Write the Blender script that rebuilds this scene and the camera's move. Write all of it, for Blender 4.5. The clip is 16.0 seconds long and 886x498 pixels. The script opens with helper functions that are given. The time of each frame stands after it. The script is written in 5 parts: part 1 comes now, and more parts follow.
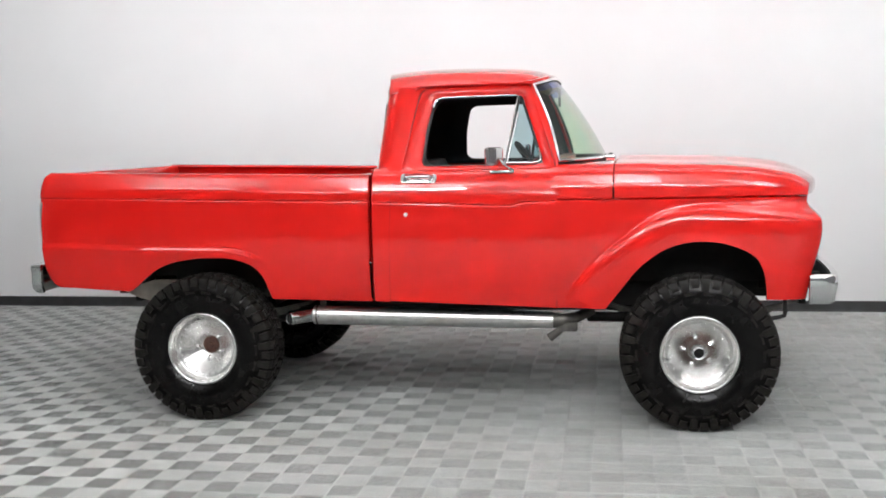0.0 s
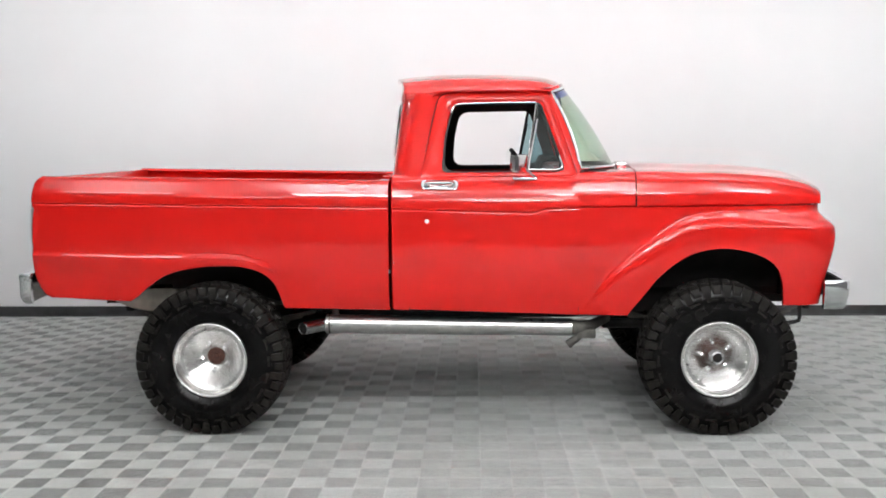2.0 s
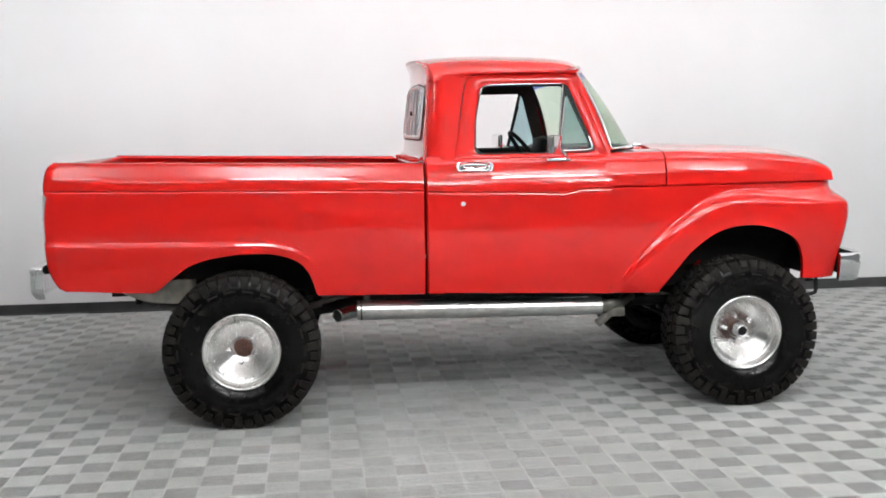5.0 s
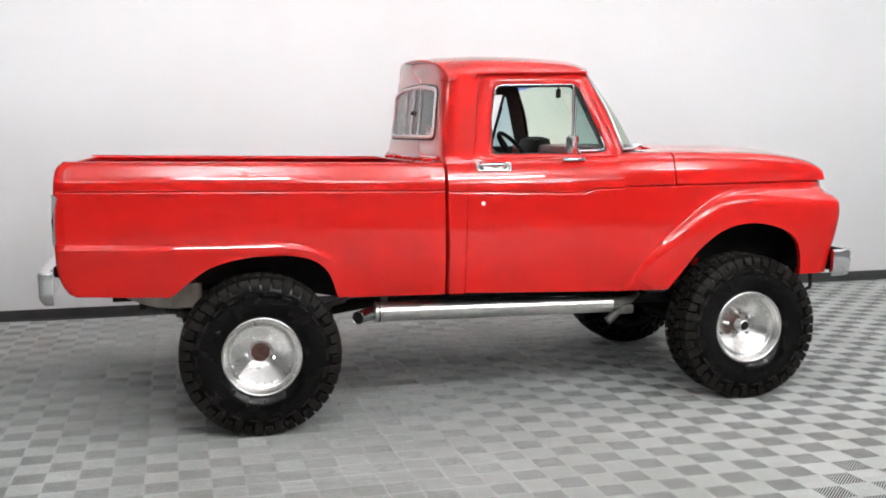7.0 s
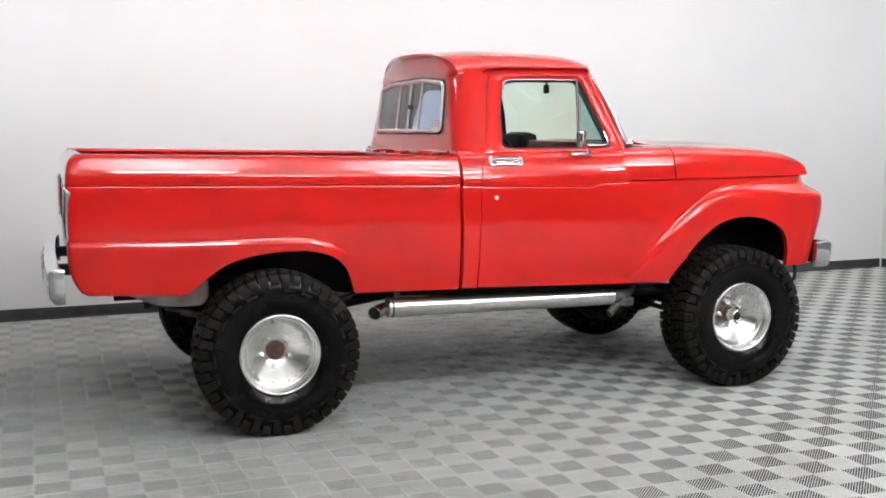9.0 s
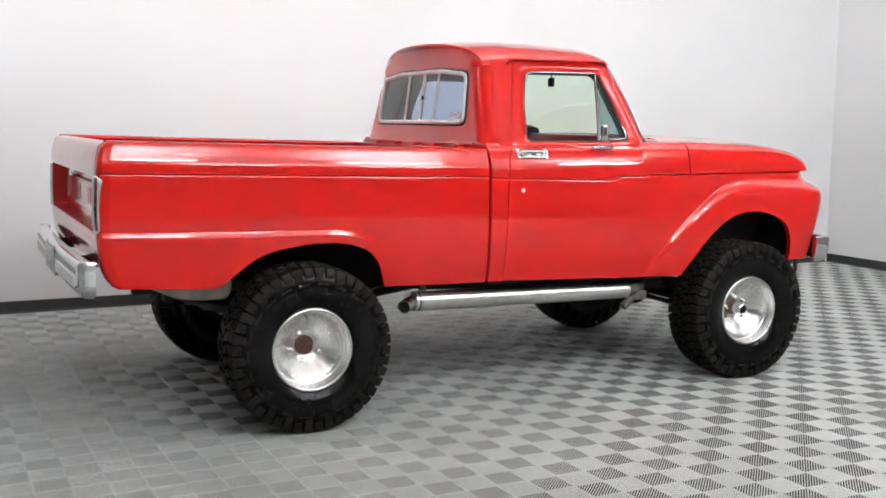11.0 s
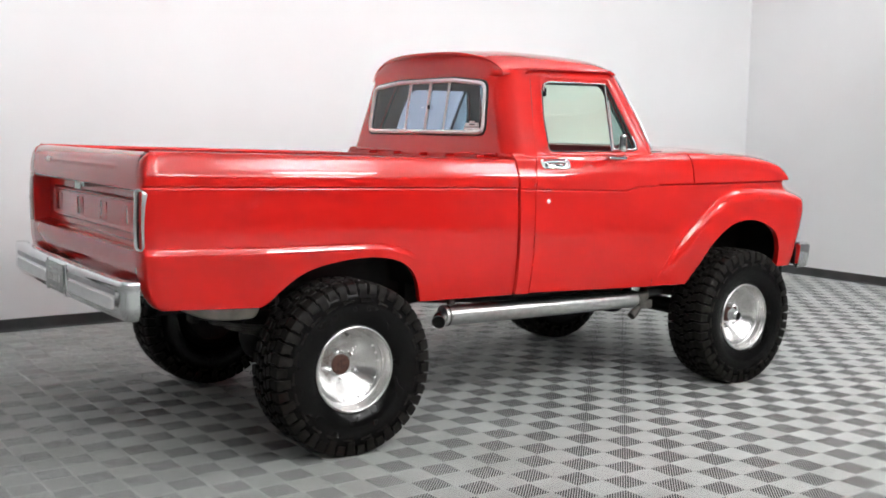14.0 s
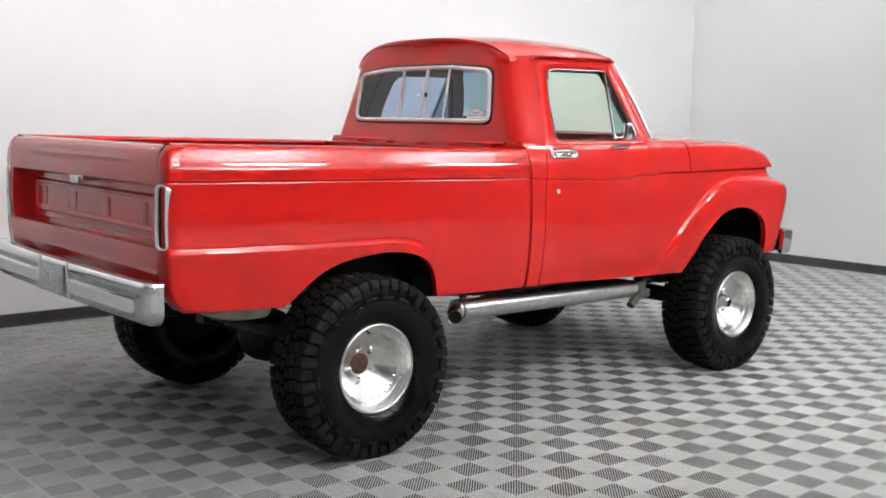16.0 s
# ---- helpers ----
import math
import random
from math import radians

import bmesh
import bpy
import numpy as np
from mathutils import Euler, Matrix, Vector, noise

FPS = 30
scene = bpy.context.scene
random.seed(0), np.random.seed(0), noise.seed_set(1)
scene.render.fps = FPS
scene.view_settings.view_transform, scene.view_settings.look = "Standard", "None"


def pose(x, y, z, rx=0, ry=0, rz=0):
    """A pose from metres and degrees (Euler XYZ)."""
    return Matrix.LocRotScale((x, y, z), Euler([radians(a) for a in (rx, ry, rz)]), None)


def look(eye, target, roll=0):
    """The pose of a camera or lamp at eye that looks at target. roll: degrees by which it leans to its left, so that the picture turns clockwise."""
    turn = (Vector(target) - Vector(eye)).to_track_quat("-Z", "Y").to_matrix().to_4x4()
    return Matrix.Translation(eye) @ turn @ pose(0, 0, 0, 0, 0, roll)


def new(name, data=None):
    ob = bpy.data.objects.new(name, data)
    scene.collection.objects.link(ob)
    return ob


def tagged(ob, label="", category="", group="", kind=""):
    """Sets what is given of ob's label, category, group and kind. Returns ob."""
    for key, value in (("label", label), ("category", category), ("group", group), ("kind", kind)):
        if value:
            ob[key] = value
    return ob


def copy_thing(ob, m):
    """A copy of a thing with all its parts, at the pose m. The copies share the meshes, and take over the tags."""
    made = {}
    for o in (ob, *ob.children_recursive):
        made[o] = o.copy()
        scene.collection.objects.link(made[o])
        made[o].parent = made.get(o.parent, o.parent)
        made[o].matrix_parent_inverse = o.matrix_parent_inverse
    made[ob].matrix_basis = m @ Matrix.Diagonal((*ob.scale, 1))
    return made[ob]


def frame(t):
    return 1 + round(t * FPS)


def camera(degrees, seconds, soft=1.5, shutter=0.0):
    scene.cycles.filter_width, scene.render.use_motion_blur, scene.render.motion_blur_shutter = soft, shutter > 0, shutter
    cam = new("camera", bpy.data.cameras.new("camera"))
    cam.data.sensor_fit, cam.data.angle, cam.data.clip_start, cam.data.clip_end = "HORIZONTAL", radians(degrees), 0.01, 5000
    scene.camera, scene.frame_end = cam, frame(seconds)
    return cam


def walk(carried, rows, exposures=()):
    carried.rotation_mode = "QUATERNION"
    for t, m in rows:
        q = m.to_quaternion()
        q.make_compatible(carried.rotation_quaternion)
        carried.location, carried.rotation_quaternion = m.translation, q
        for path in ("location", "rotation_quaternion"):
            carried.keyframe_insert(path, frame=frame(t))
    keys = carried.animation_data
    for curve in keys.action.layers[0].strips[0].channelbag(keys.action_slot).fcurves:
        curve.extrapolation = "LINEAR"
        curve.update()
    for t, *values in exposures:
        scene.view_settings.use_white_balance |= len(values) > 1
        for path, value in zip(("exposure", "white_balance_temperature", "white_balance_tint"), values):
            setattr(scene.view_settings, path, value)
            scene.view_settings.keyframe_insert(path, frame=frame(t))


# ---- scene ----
cam = camera(45.7, 16.0, 1.75)
PATH = [
    (0, (2.518, -6.924, 1.659), (2.176, -4.965, 1.449), -1.3),
    (0.5, (2.297, -6.948, 1.668), (2.02, -4.979, 1.462), -1.2),
    (1, (2.065, -6.951, 1.672), (1.854, -4.973, 1.468), -0.9),
    (1.5, (1.834, -6.955, 1.673), (1.687, -4.971, 1.471), -0.8),
    (2, (1.614, -6.951, 1.674), (1.528, -4.963, 1.471), -0.6),
    (2.5, (1.41, -6.936, 1.675), (1.376, -4.947, 1.468), -0.4),
    (3, (1.241, -6.942, 1.673), (1.253, -4.953, 1.462), -0.4),
    (3.5, (1.08, -6.927, 1.667), (1.136, -4.939, 1.453), -0.5),
    (4, (0.885, -6.912, 1.657), (0.993, -4.928, 1.434), -0.7),
    (6.5, (-0.114, -6.754, 1.637), (0.282, -4.807, 1.414), -0.9),
    (7, (-0.356, -6.696, 1.639), (0.111, -4.764, 1.414), -0.7),
    (7.5, (-0.574, -6.637, 1.631), (-0.042, -4.722, 1.406), -0.7),
    (8, (-0.773, -6.582, 1.633), (-0.183, -4.685, 1.403), -0.7),
    (10.5, (-1.592, -6.173, 1.602), (-0.751, -4.373, 1.369), 0.5),
    (11, (-1.76, -6.083, 1.607), (-0.88, -4.303, 1.365), 0.6),
    (11.5, (-1.917, -6.006, 1.606), (-0.996, -4.247, 1.365), 0.5),
    (12, (-2.097, -5.892, 1.614), (-1.124, -4.161, 1.371), 0.7),
    (12.5, (-2.242, -5.763, 1.604), (-1.22, -4.06, 1.366), 0.7),
    (13, (-2.344, -5.66, 1.58), (-1.283, -3.98, 1.353), 0.6),
    (13.5, (-2.449, -5.571, 1.576), (-1.352, -3.913, 1.357), 0.5),
    (14, (-2.565, -5.444, 1.604), (-1.428, -3.814, 1.381), 0.8),
    (14.5, (-2.655, -5.311, 1.633), (-1.482, -3.707, 1.403), 1.0),
    (15, (-2.734, -5.19, 1.656), (-1.528, -3.613, 1.417), 1.2),
    (15.5, (-2.828, -5.092, 1.641), (-1.586, -3.543, 1.401), 0.9),
    (16, (-2.935, -4.95, 1.627), (-1.65, -3.438, 1.375), 0.7),
]
walk(cam, [(t, look(eye, target, roll)) for t, eye, target, roll in PATH])

# ---- light of the hall ----
world = bpy.data.worlds.new("hall_world")
scene.world = world
world.use_nodes = True
world.node_tree.nodes["Background"].inputs[0].default_value = (0.9, 0.95, 1.0, 1)
world.node_tree.nodes["Background"].inputs[1].default_value = 0.02

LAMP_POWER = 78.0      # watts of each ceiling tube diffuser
UP_FILL, UP_FILL_FRONT = 1.6, 3.4      # upward fill added to brighten the ceiling, above the truck's side and farther off
WALL_FILL_POWER = 98.0, 50.0, 34.0      # watts of the added wall lights, from the dim end of the hall to its corner
CEILING_FILL = 70.0          # watts that these add upward as ceiling fill
LAMP_WIDE = 0.34       # metres across a glowing diffuser
LAMP_COLOUR = (0.985, 0.985, 1.0)


# ---- materials ----
def material(name):
    m = bpy.data.materials.new(name)
    m.use_nodes = True
    nodes, links = m.node_tree.nodes, m.node_tree.links
    return m, nodes, links, nodes["Principled BSDF"]


def noise_mix(nodes, links, a, b, scale, detail=4.0, lo=0.35, hi=0.65, coords="Object", stretch=None):
    """A colour that wanders between a and b."""
    tc = nodes.new("ShaderNodeTexCoord")
    src = tc.outputs[coords]
    if stretch:
        mp = nodes.new("ShaderNodeMapping")
        mp.inputs["Scale"].default_value = stretch
        links.new(src, mp.inputs["Vector"])
        src = mp.outputs["Vector"]
    tex = nodes.new("ShaderNodeTexNoise")
    tex.inputs["Scale"].default_value = scale
    tex.inputs["Detail"].default_value = detail
    links.new(src, tex.inputs["Vector"])
    ramp = nodes.new("ShaderNodeValToRGB")
    ramp.color_ramp.elements[0].position, ramp.color_ramp.elements[1].position = lo, hi
    ramp.color_ramp.elements[0].color, ramp.color_ramp.elements[1].color = (*a, 1), (*b, 1)
    links.new(tex.outputs["Fac"], ramp.inputs["Fac"])
    return ramp, tex


def add_bump(nodes, links, bsdf, height, strength, distance):
    bump = nodes.new("ShaderNodeBump")
    bump.inputs["Strength"].default_value, bump.inputs["Distance"].default_value = strength, distance
    links.new(height, bump.inputs["Height"])
    links.new(bump.outputs["Normal"], bsdf.inputs["Normal"])
    return bump


def simple(name, colour, rough, metal=0.0, spread=0.12, scale=9.0, bump=0.0, coat=0.0, bump_scale=120.0, spec=0.5):
    m, nodes, links, bsdf = material(name)
    lo = tuple(max(0.0, c * (1 - spread)) for c in colour)
    hi = tuple(min(1.0, c * (1 + spread)) for c in colour)
    ramp, tex = noise_mix(nodes, links, lo, hi, scale)
    links.new(ramp.outputs["Color"], bsdf.inputs["Base Color"])
    rr = nodes.new("ShaderNodeMapRange")
    rr.inputs["To Min"].default_value, rr.inputs["To Max"].default_value = rough * 0.8, min(1.0, rough * 1.2)
    links.new(tex.outputs["Fac"], rr.inputs["Value"])
    links.new(rr.outputs["Result"], bsdf.inputs["Roughness"])
    bsdf.inputs["Metallic"].default_value = metal
    bsdf.inputs["Coat Weight"].default_value = coat
    bsdf.inputs["Coat Roughness"].default_value = 0.042
    bsdf.inputs["Specular IOR Level"].default_value = spec
    if bump:
        tc = nodes.new("ShaderNodeTexCoord")
        t2 = nodes.new("ShaderNodeTexNoise")
        t2.inputs["Scale"].default_value, t2.inputs["Detail"].default_value = bump_scale, 3.0
        links.new(tc.outputs["Object"], t2.inputs["Vector"])
        add_bump(nodes, links, bsdf, t2.outputs["Fac"], bump, 0.004)
    return m


def paint_material():
    m, nodes, links, bsdf = material("red_paint")
    ramp, tex = noise_mix(nodes, links, (0.60, 0.0095, 0.0070), (0.625, 0.011, 0.0080), 1.6)
    links.new(ramp.outputs["Color"], bsdf.inputs["Base Color"])
    bsdf.inputs["Roughness"].default_value = 0.27
    bsdf.inputs["Specular IOR Level"].default_value = 0.06
    bsdf.inputs["Coat Weight"].default_value = 1.0
    bsdf.inputs["Coat Roughness"].default_value = 0.045
    bsdf.inputs["Coat IOR"].default_value = 1.52
    tc = nodes.new("ShaderNodeTexCoord")
    wav = nodes.new("ShaderNodeTexNoise")
    wav.inputs["Scale"].default_value, wav.inputs["Detail"].default_value = 3.2, 2.0
    links.new(tc.outputs["Object"], wav.inputs["Vector"])
    bump = nodes.new("ShaderNodeBump")
    bump.inputs["Strength"].default_value, bump.inputs["Distance"].default_value = 0.018, 0.01
    links.new(wav.outputs["Fac"], bump.inputs["Height"])
    links.new(bump.outputs["Normal"], bsdf.inputs["Normal"])
    links.new(bump.outputs["Normal"], bsdf.inputs["Coat Normal"])
    return m


def glass_material(name, tint, gloss_rough=0.02):
    m = bpy.data.materials.new(name)
    m.use_nodes = True
    nodes, links = m.node_tree.nodes, m.node_tree.links
    nodes.remove(nodes["Principled BSDF"])
    out = nodes["Material Output"]
    clear = nodes.new("ShaderNodeBsdfTransparent")
    clear.inputs["Color"].default_value = (*tint, 1)
    gloss = nodes.new("ShaderNodeBsdfGlossy")
    gloss.inputs["Roughness"].default_value = gloss_rough
    lw = nodes.new("ShaderNodeLayerWeight")
    lw.inputs["Blend"].default_value = 0.5
    power = nodes.new("ShaderNodeMath")
    power.operation = "POWER"
    power.inputs[1].default_value = 4.0
    links.new(lw.outputs["Facing"], power.inputs[0])
    fres = nodes.new("ShaderNodeMapRange")
    fres.inputs["To Min"].default_value, fres.inputs["To Max"].default_value = 0.07, 0.85
    links.new(power.outputs["Value"], fres.inputs["Value"])
    mix = nodes.new("ShaderNodeMixShader")
    links.new(fres.outputs["Result"], mix.inputs["Fac"])
    links.new(clear.outputs["BSDF"], mix.inputs[1])
    links.new(gloss.outputs["BSDF"], mix.inputs[2])
    links.new(mix.outputs["Shader"], out.inputs["Surface"])
    return m


def spun_aluminium():
    m, nodes, links, bsdf = material("polished_aluminium")
    tc = nodes.new("ShaderNodeTexCoord")
    tex = nodes.new("ShaderNodeTexNoise")
    tex.inputs["Scale"].default_value, tex.inputs["Detail"].default_value = 26.0, 5.0
    links.new(tc.outputs["Object"], tex.inputs["Vector"])
    ramp = nodes.new("ShaderNodeValToRGB")
    ramp.color_ramp.elements[0].color, ramp.color_ramp.elements[1].color = (0.80, 0.795, 0.78, 1), (0.93, 0.925, 0.91, 1)
    links.new(tex.outputs["Fac"], ramp.inputs["Fac"])
    links.new(ramp.outputs["Color"], bsdf.inputs["Base Color"])
    bsdf.inputs["Metallic"].default_value = 1.0
    bsdf.inputs["Roughness"].default_value = 0.27
    bsdf.inputs["Anisotropic"].default_value = 0.8
    bsdf.inputs["Anisotropic Rotation"].default_value = 0.25
    tangent = nodes.new("ShaderNodeTangent")
    tangent.direction_type, tangent.axis = "RADIAL", "Y"
    links.new(tangent.outputs["Tangent"], bsdf.inputs["Tangent"])
    add_bump(nodes, links, bsdf, tex.outputs["Fac"], 0.06, 0.002)
    return m


def tyre_rubber():
    m, nodes, links, bsdf = material("tyre_rubber")
    ramp, tex = noise_mix(nodes, links, (0.0025, 0.0025, 0.0025), (0.006, 0.0057, 0.0054), 14.0, 6.0, 0.4, 0.7)
    links.new(ramp.outputs["Color"], bsdf.inputs["Base Color"])
    rr = nodes.new("ShaderNodeMapRange")
    rr.inputs["To Min"].default_value, rr.inputs["To Max"].default_value = 0.12, 0.26
    links.new(tex.outputs["Fac"], rr.inputs["Value"])
    links.new(rr.outputs["Result"], bsdf.inputs["Roughness"])
    tc = nodes.new("ShaderNodeTexCoord")
    t2 = nodes.new("ShaderNodeTexNoise")
    t2.inputs["Scale"].default_value = 160.0
    links.new(tc.outputs["Object"], t2.inputs["Vector"])
    bsdf.inputs["Specular IOR Level"].default_value = 0.16
    add_bump(nodes, links, bsdf, t2.outputs["Fac"], 0.15, 0.002)
    return m


CELL, FLOOR_TURN, PHASE_U, PHASE_V, FLOOR_Z = 0.1555, 0.75, -0.0095, 0.0542, -0.012


def tile_material(name, lo, hi):
    """Moulded grey plastic, each cell a little different, scuffed unevenly and dusty in places."""
    m, nodes, links, bsdf = material(name)
    geo = nodes.new("ShaderNodeNewGeometry")
    cell = nodes.new("ShaderNodeTexWhiteNoise")
    cell.noise_dimensions = "2D"
    snap = nodes.new("ShaderNodeVectorMath")
    snap.operation = "SNAP"
    snap.inputs[1].default_value = (2 * CELL, 2 * CELL, 2 * CELL)
    links.new(geo.outputs["Position"], snap.inputs[0])
    links.new(snap.outputs["Vector"], cell.inputs["Vector"])
    base = nodes.new("ShaderNodeMixRGB")
    base.inputs["Color1"].default_value, base.inputs["Color2"].default_value = (*lo, 1), (*hi, 1)
    links.new(cell.outputs["Value"], base.inputs["Fac"])
    stain = nodes.new("ShaderNodeTexNoise")
    stain.inputs["Scale"].default_value, stain.inputs["Detail"].default_value = 1.3, 6.0
    links.new(geo.outputs["Position"], stain.inputs["Vector"])
    sramp = nodes.new("ShaderNodeValToRGB")
    sramp.color_ramp.elements[0].position, sramp.color_ramp.elements[1].position = 0.3, 0.62
    sramp.color_ramp.elements[0].color, sramp.color_ramp.elements[1].color = (0.84, 0.84, 0.82, 1), (1, 1, 1, 1)
    links.new(stain.outputs["Fac"], sramp.inputs["Fac"])
    mul = nodes.new("ShaderNodeMixRGB")
    mul.blend_type = "MULTIPLY"
    mul.inputs["Fac"].default_value = 1.0
    links.new(base.outputs["Color"], mul.inputs["Color1"])
    links.new(sramp.outputs["Color"], mul.inputs["Color2"])
    links.new(mul.outputs["Color"], bsdf.inputs["Base Color"])
    rough = nodes.new("ShaderNodeMapRange")
    rough.inputs["To Min"].default_value, rough.inputs["To Max"].default_value = 0.36, 0.52
    links.new(stain.outputs["Fac"], rough.inputs["Value"])
    links.new(rough.outputs["Result"], bsdf.inputs["Roughness"])
    bsdf.inputs["Specular IOR Level"].default_value = 0.45
    return m


def wall_material(name, colour, bump=0.15):
    m, nodes, links, bsdf = material(name)
    ramp, tex = noise_mix(nodes, links, tuple(c * 0.96 for c in colour), colour, 0.7, 5.0)
    links.new(ramp.outputs["Color"], bsdf.inputs["Base Color"])
    bsdf.inputs["Roughness"].default_value = 0.75
    bsdf.inputs["Specular IOR Level"].default_value = 0.25
    tc = nodes.new("ShaderNodeTexCoord")
    t2 = nodes.new("ShaderNodeTexNoise")
    t2.inputs["Scale"].default_value, t2.inputs["Detail"].default_value = 90.0, 4.0
    links.new(tc.outputs["Object"], t2.inputs["Vector"])
    add_bump(nodes, links, bsdf, t2.outputs["Fac"], bump, 0.003)
    return m


RED = paint_material()
CHROME = simple("chrome", (0.80, 0.81, 0.82), 0.09, 1.0, 0.05, 6.0)
WORN_CHROME = simple("worn_chrome", (0.62, 0.62, 0.61), 0.24, 1.0, 0.16, 18.0, 0.06)
# chrome darkened in its colour for a dark reflection on the bumper
DARK_REFLECTION = simple("dark_reflection_chrome", (0.34, 0.35, 0.36), 0.3, 1.0, 0.16, 18.0, 0.06)
BRIGHT = simple("bright_trim", (0.90, 0.90, 0.89), 0.32, 1.0, 0.04, 8.0)
STEEL = simple("exhaust_steel", (0.74, 0.74, 0.735), 0.30, 1.0, 0.07, 24.0, 0.03)
ALU = spun_aluminium()
ALU_FRAME = simple("window_aluminium", (0.93, 0.94, 0.95), 0.4, 0.0, 0.05)
RUBBER = tyre_rubber()
SEAL = simple("black_seal", (0.014, 0.014, 0.014), 0.6, 0.0, 0.3, 30.0, 0.1)
BLACK = simple("black_chassis_paint", (0.010, 0.0095, 0.009), 0.6, 0.0, 0.4, 12.0, 0.2, spec=0.18)
GRIME = simple("grimy_steel", (0.10, 0.095, 0.085), 0.6, 0.3, 0.35, 14.0, 0.2)
TANK = simple("tank_primer", (0.46, 0.435, 0.38), 0.4, 0.1, 0.25, 10.0, 0.1)
RUST = simple("rusty_hub", (0.085, 0.038, 0.027), 0.65, 0.3, 0.35, 60.0, 0.3)
VINYL = simple("black_vinyl", (0.008, 0.008, 0.0085), 0.6, 0.0, 0.3, 25.0, 0.15, spec=0.2)
DARK_RED = simple("red_cab_enamel", (0.40, 0.012, 0.010), 0.35, 0.0, 0.1, 4.0, 0.0, 0.4)
LINER = simple("cab_headliner", (0.03, 0.027, 0.026), 0.85, 0.0, 0.25, 40.0, 0.2)
LENS = simple("tail_lens", (0.035, 0.004, 0.005), 0.2, 0.0, 0.2, 50.0, 0.0, 0.0, spec=0.3)
CLEAR_LENS = simple("lamp_glass", (0.6, 0.6, 0.6), 0.1, 0.3, 0.1, 60.0, 0.1, 1.0)
WHITE_PAINT = simple("white_print", (0.88, 0.88, 0.87), 0.5)
PLATE = simple("plate_sheet", (0.60, 0.61, 0.60), 0.35, 0.3, 0.15, 40.0)
GLASS_GREEN = glass_material("tinted_glass", (0.74, 0.89, 0.76))
GLASS_BLUE = glass_material("vent_glass", (0.42, 0.58, 0.60))
GLASS_BAND = glass_material("sunshade_glass", (0.22, 0.34, 0.75))
GLASS_REAR = glass_material("rear_glass", (0.30, 0.39, 0.53))
MIRROR = simple("mirror_face", (0.9, 0.9, 0.9), 0.03, 1.0, 0.02)
TILE = tile_material("grey_tile_plastic", (0.43, 0.45, 0.435), (0.485, 0.505, 0.49))
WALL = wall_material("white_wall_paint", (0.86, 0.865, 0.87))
FAR_WALL = wall_material("grey_wall_paint", (0.22, 0.22, 0.222))
CEIL = wall_material("ceiling_paint", (0.88, 0.88, 0.88))
BASE = simple("rubber_base", (0.035, 0.035, 0.036), 0.55, 0.0, 0.25, 6.0, 0.1)
SUBFLOOR = simple("floor_joint", (0.03, 0.03, 0.03), 0.9, 0.0, 0.2, spec=0.1)
END_WALL = wall_material("pale_grey_wall_paint", (0.50, 0.50, 0.505))
# for the unseen stretch of side wall, dark for the sake of reflections
DARK_WALL = wall_material("unseen_dark_wall", (0.17, 0.17, 0.172))
TREAD = simple("dusty_tread", (0.010, 0.009, 0.0078), 0.5, 0.0, 0.35, 30.0, 0.15, spec=0.12)


# ---- building helpers ----
def mesh_of(name, verts, faces, smooth=True, angle=38.0):
    me = bpy.data.meshes.new(name)
    me.from_pydata([tuple(map(float, v)) for v in verts], [], [tuple(map(int, f)) for f in faces])
    bm = bmesh.new()
    bm.from_mesh(me)
    bmesh.ops.remove_doubles(bm, verts=bm.verts, dist=1e-5)
    bmesh.ops.recalc_face_normals(bm, faces=bm.faces)
    bm.to_mesh(me)
    bm.free()
    if smooth:
        for p in me.polygons:
            p.use_smooth = True
        me.set_sharp_from_angle(angle=radians(angle))
    return me


def place(name, me, mat, parent, label="", m=None):
    ob = new(name, me)
    if not me.materials:
        me.materials.append(mat)
    ob.parent = parent
    if m is not None:
        ob.matrix_basis = m
    return tagged(ob, label) if label else ob


def part(name, geo, mat, parent, label="", smooth=True, angle=38.0, m=None):
    verts, faces = geo
    return place(name, mesh_of(name, verts, faces, smooth, angle), mat, parent, label, m)


def join(*geos):
    verts, faces = [], []
    for v, f in geos:
        n = len(verts)
        verts += [tuple(p) for p in v]
        faces += [tuple(i + n for i in q) for q in f]
    return verts, faces


def mirror_y(geo):
    return [(x, -y, z) for x, y, z in geo[0]], [tuple(reversed(f)) for f in geo[1]]


def moved(geo, m):
    return [tuple(m @ Vector(v)) for v in geo[0]], geo[1]


def grid(rows, loop_u=False, loop_v=False):
    """A sheet through rows of points, all rows of one length."""
    n, k = len(rows), len(rows[0])
    verts = [tuple(p) for r in rows for p in r]
    faces = []
    for a in range(n if loop_u else n - 1):
        for b in range(k if loop_v else k - 1):
            c, d = (a + 1) % n, (b + 1) % k
            faces.append((a * k + b, a * k + d, c * k + d, c * k + b))
    return verts, faces


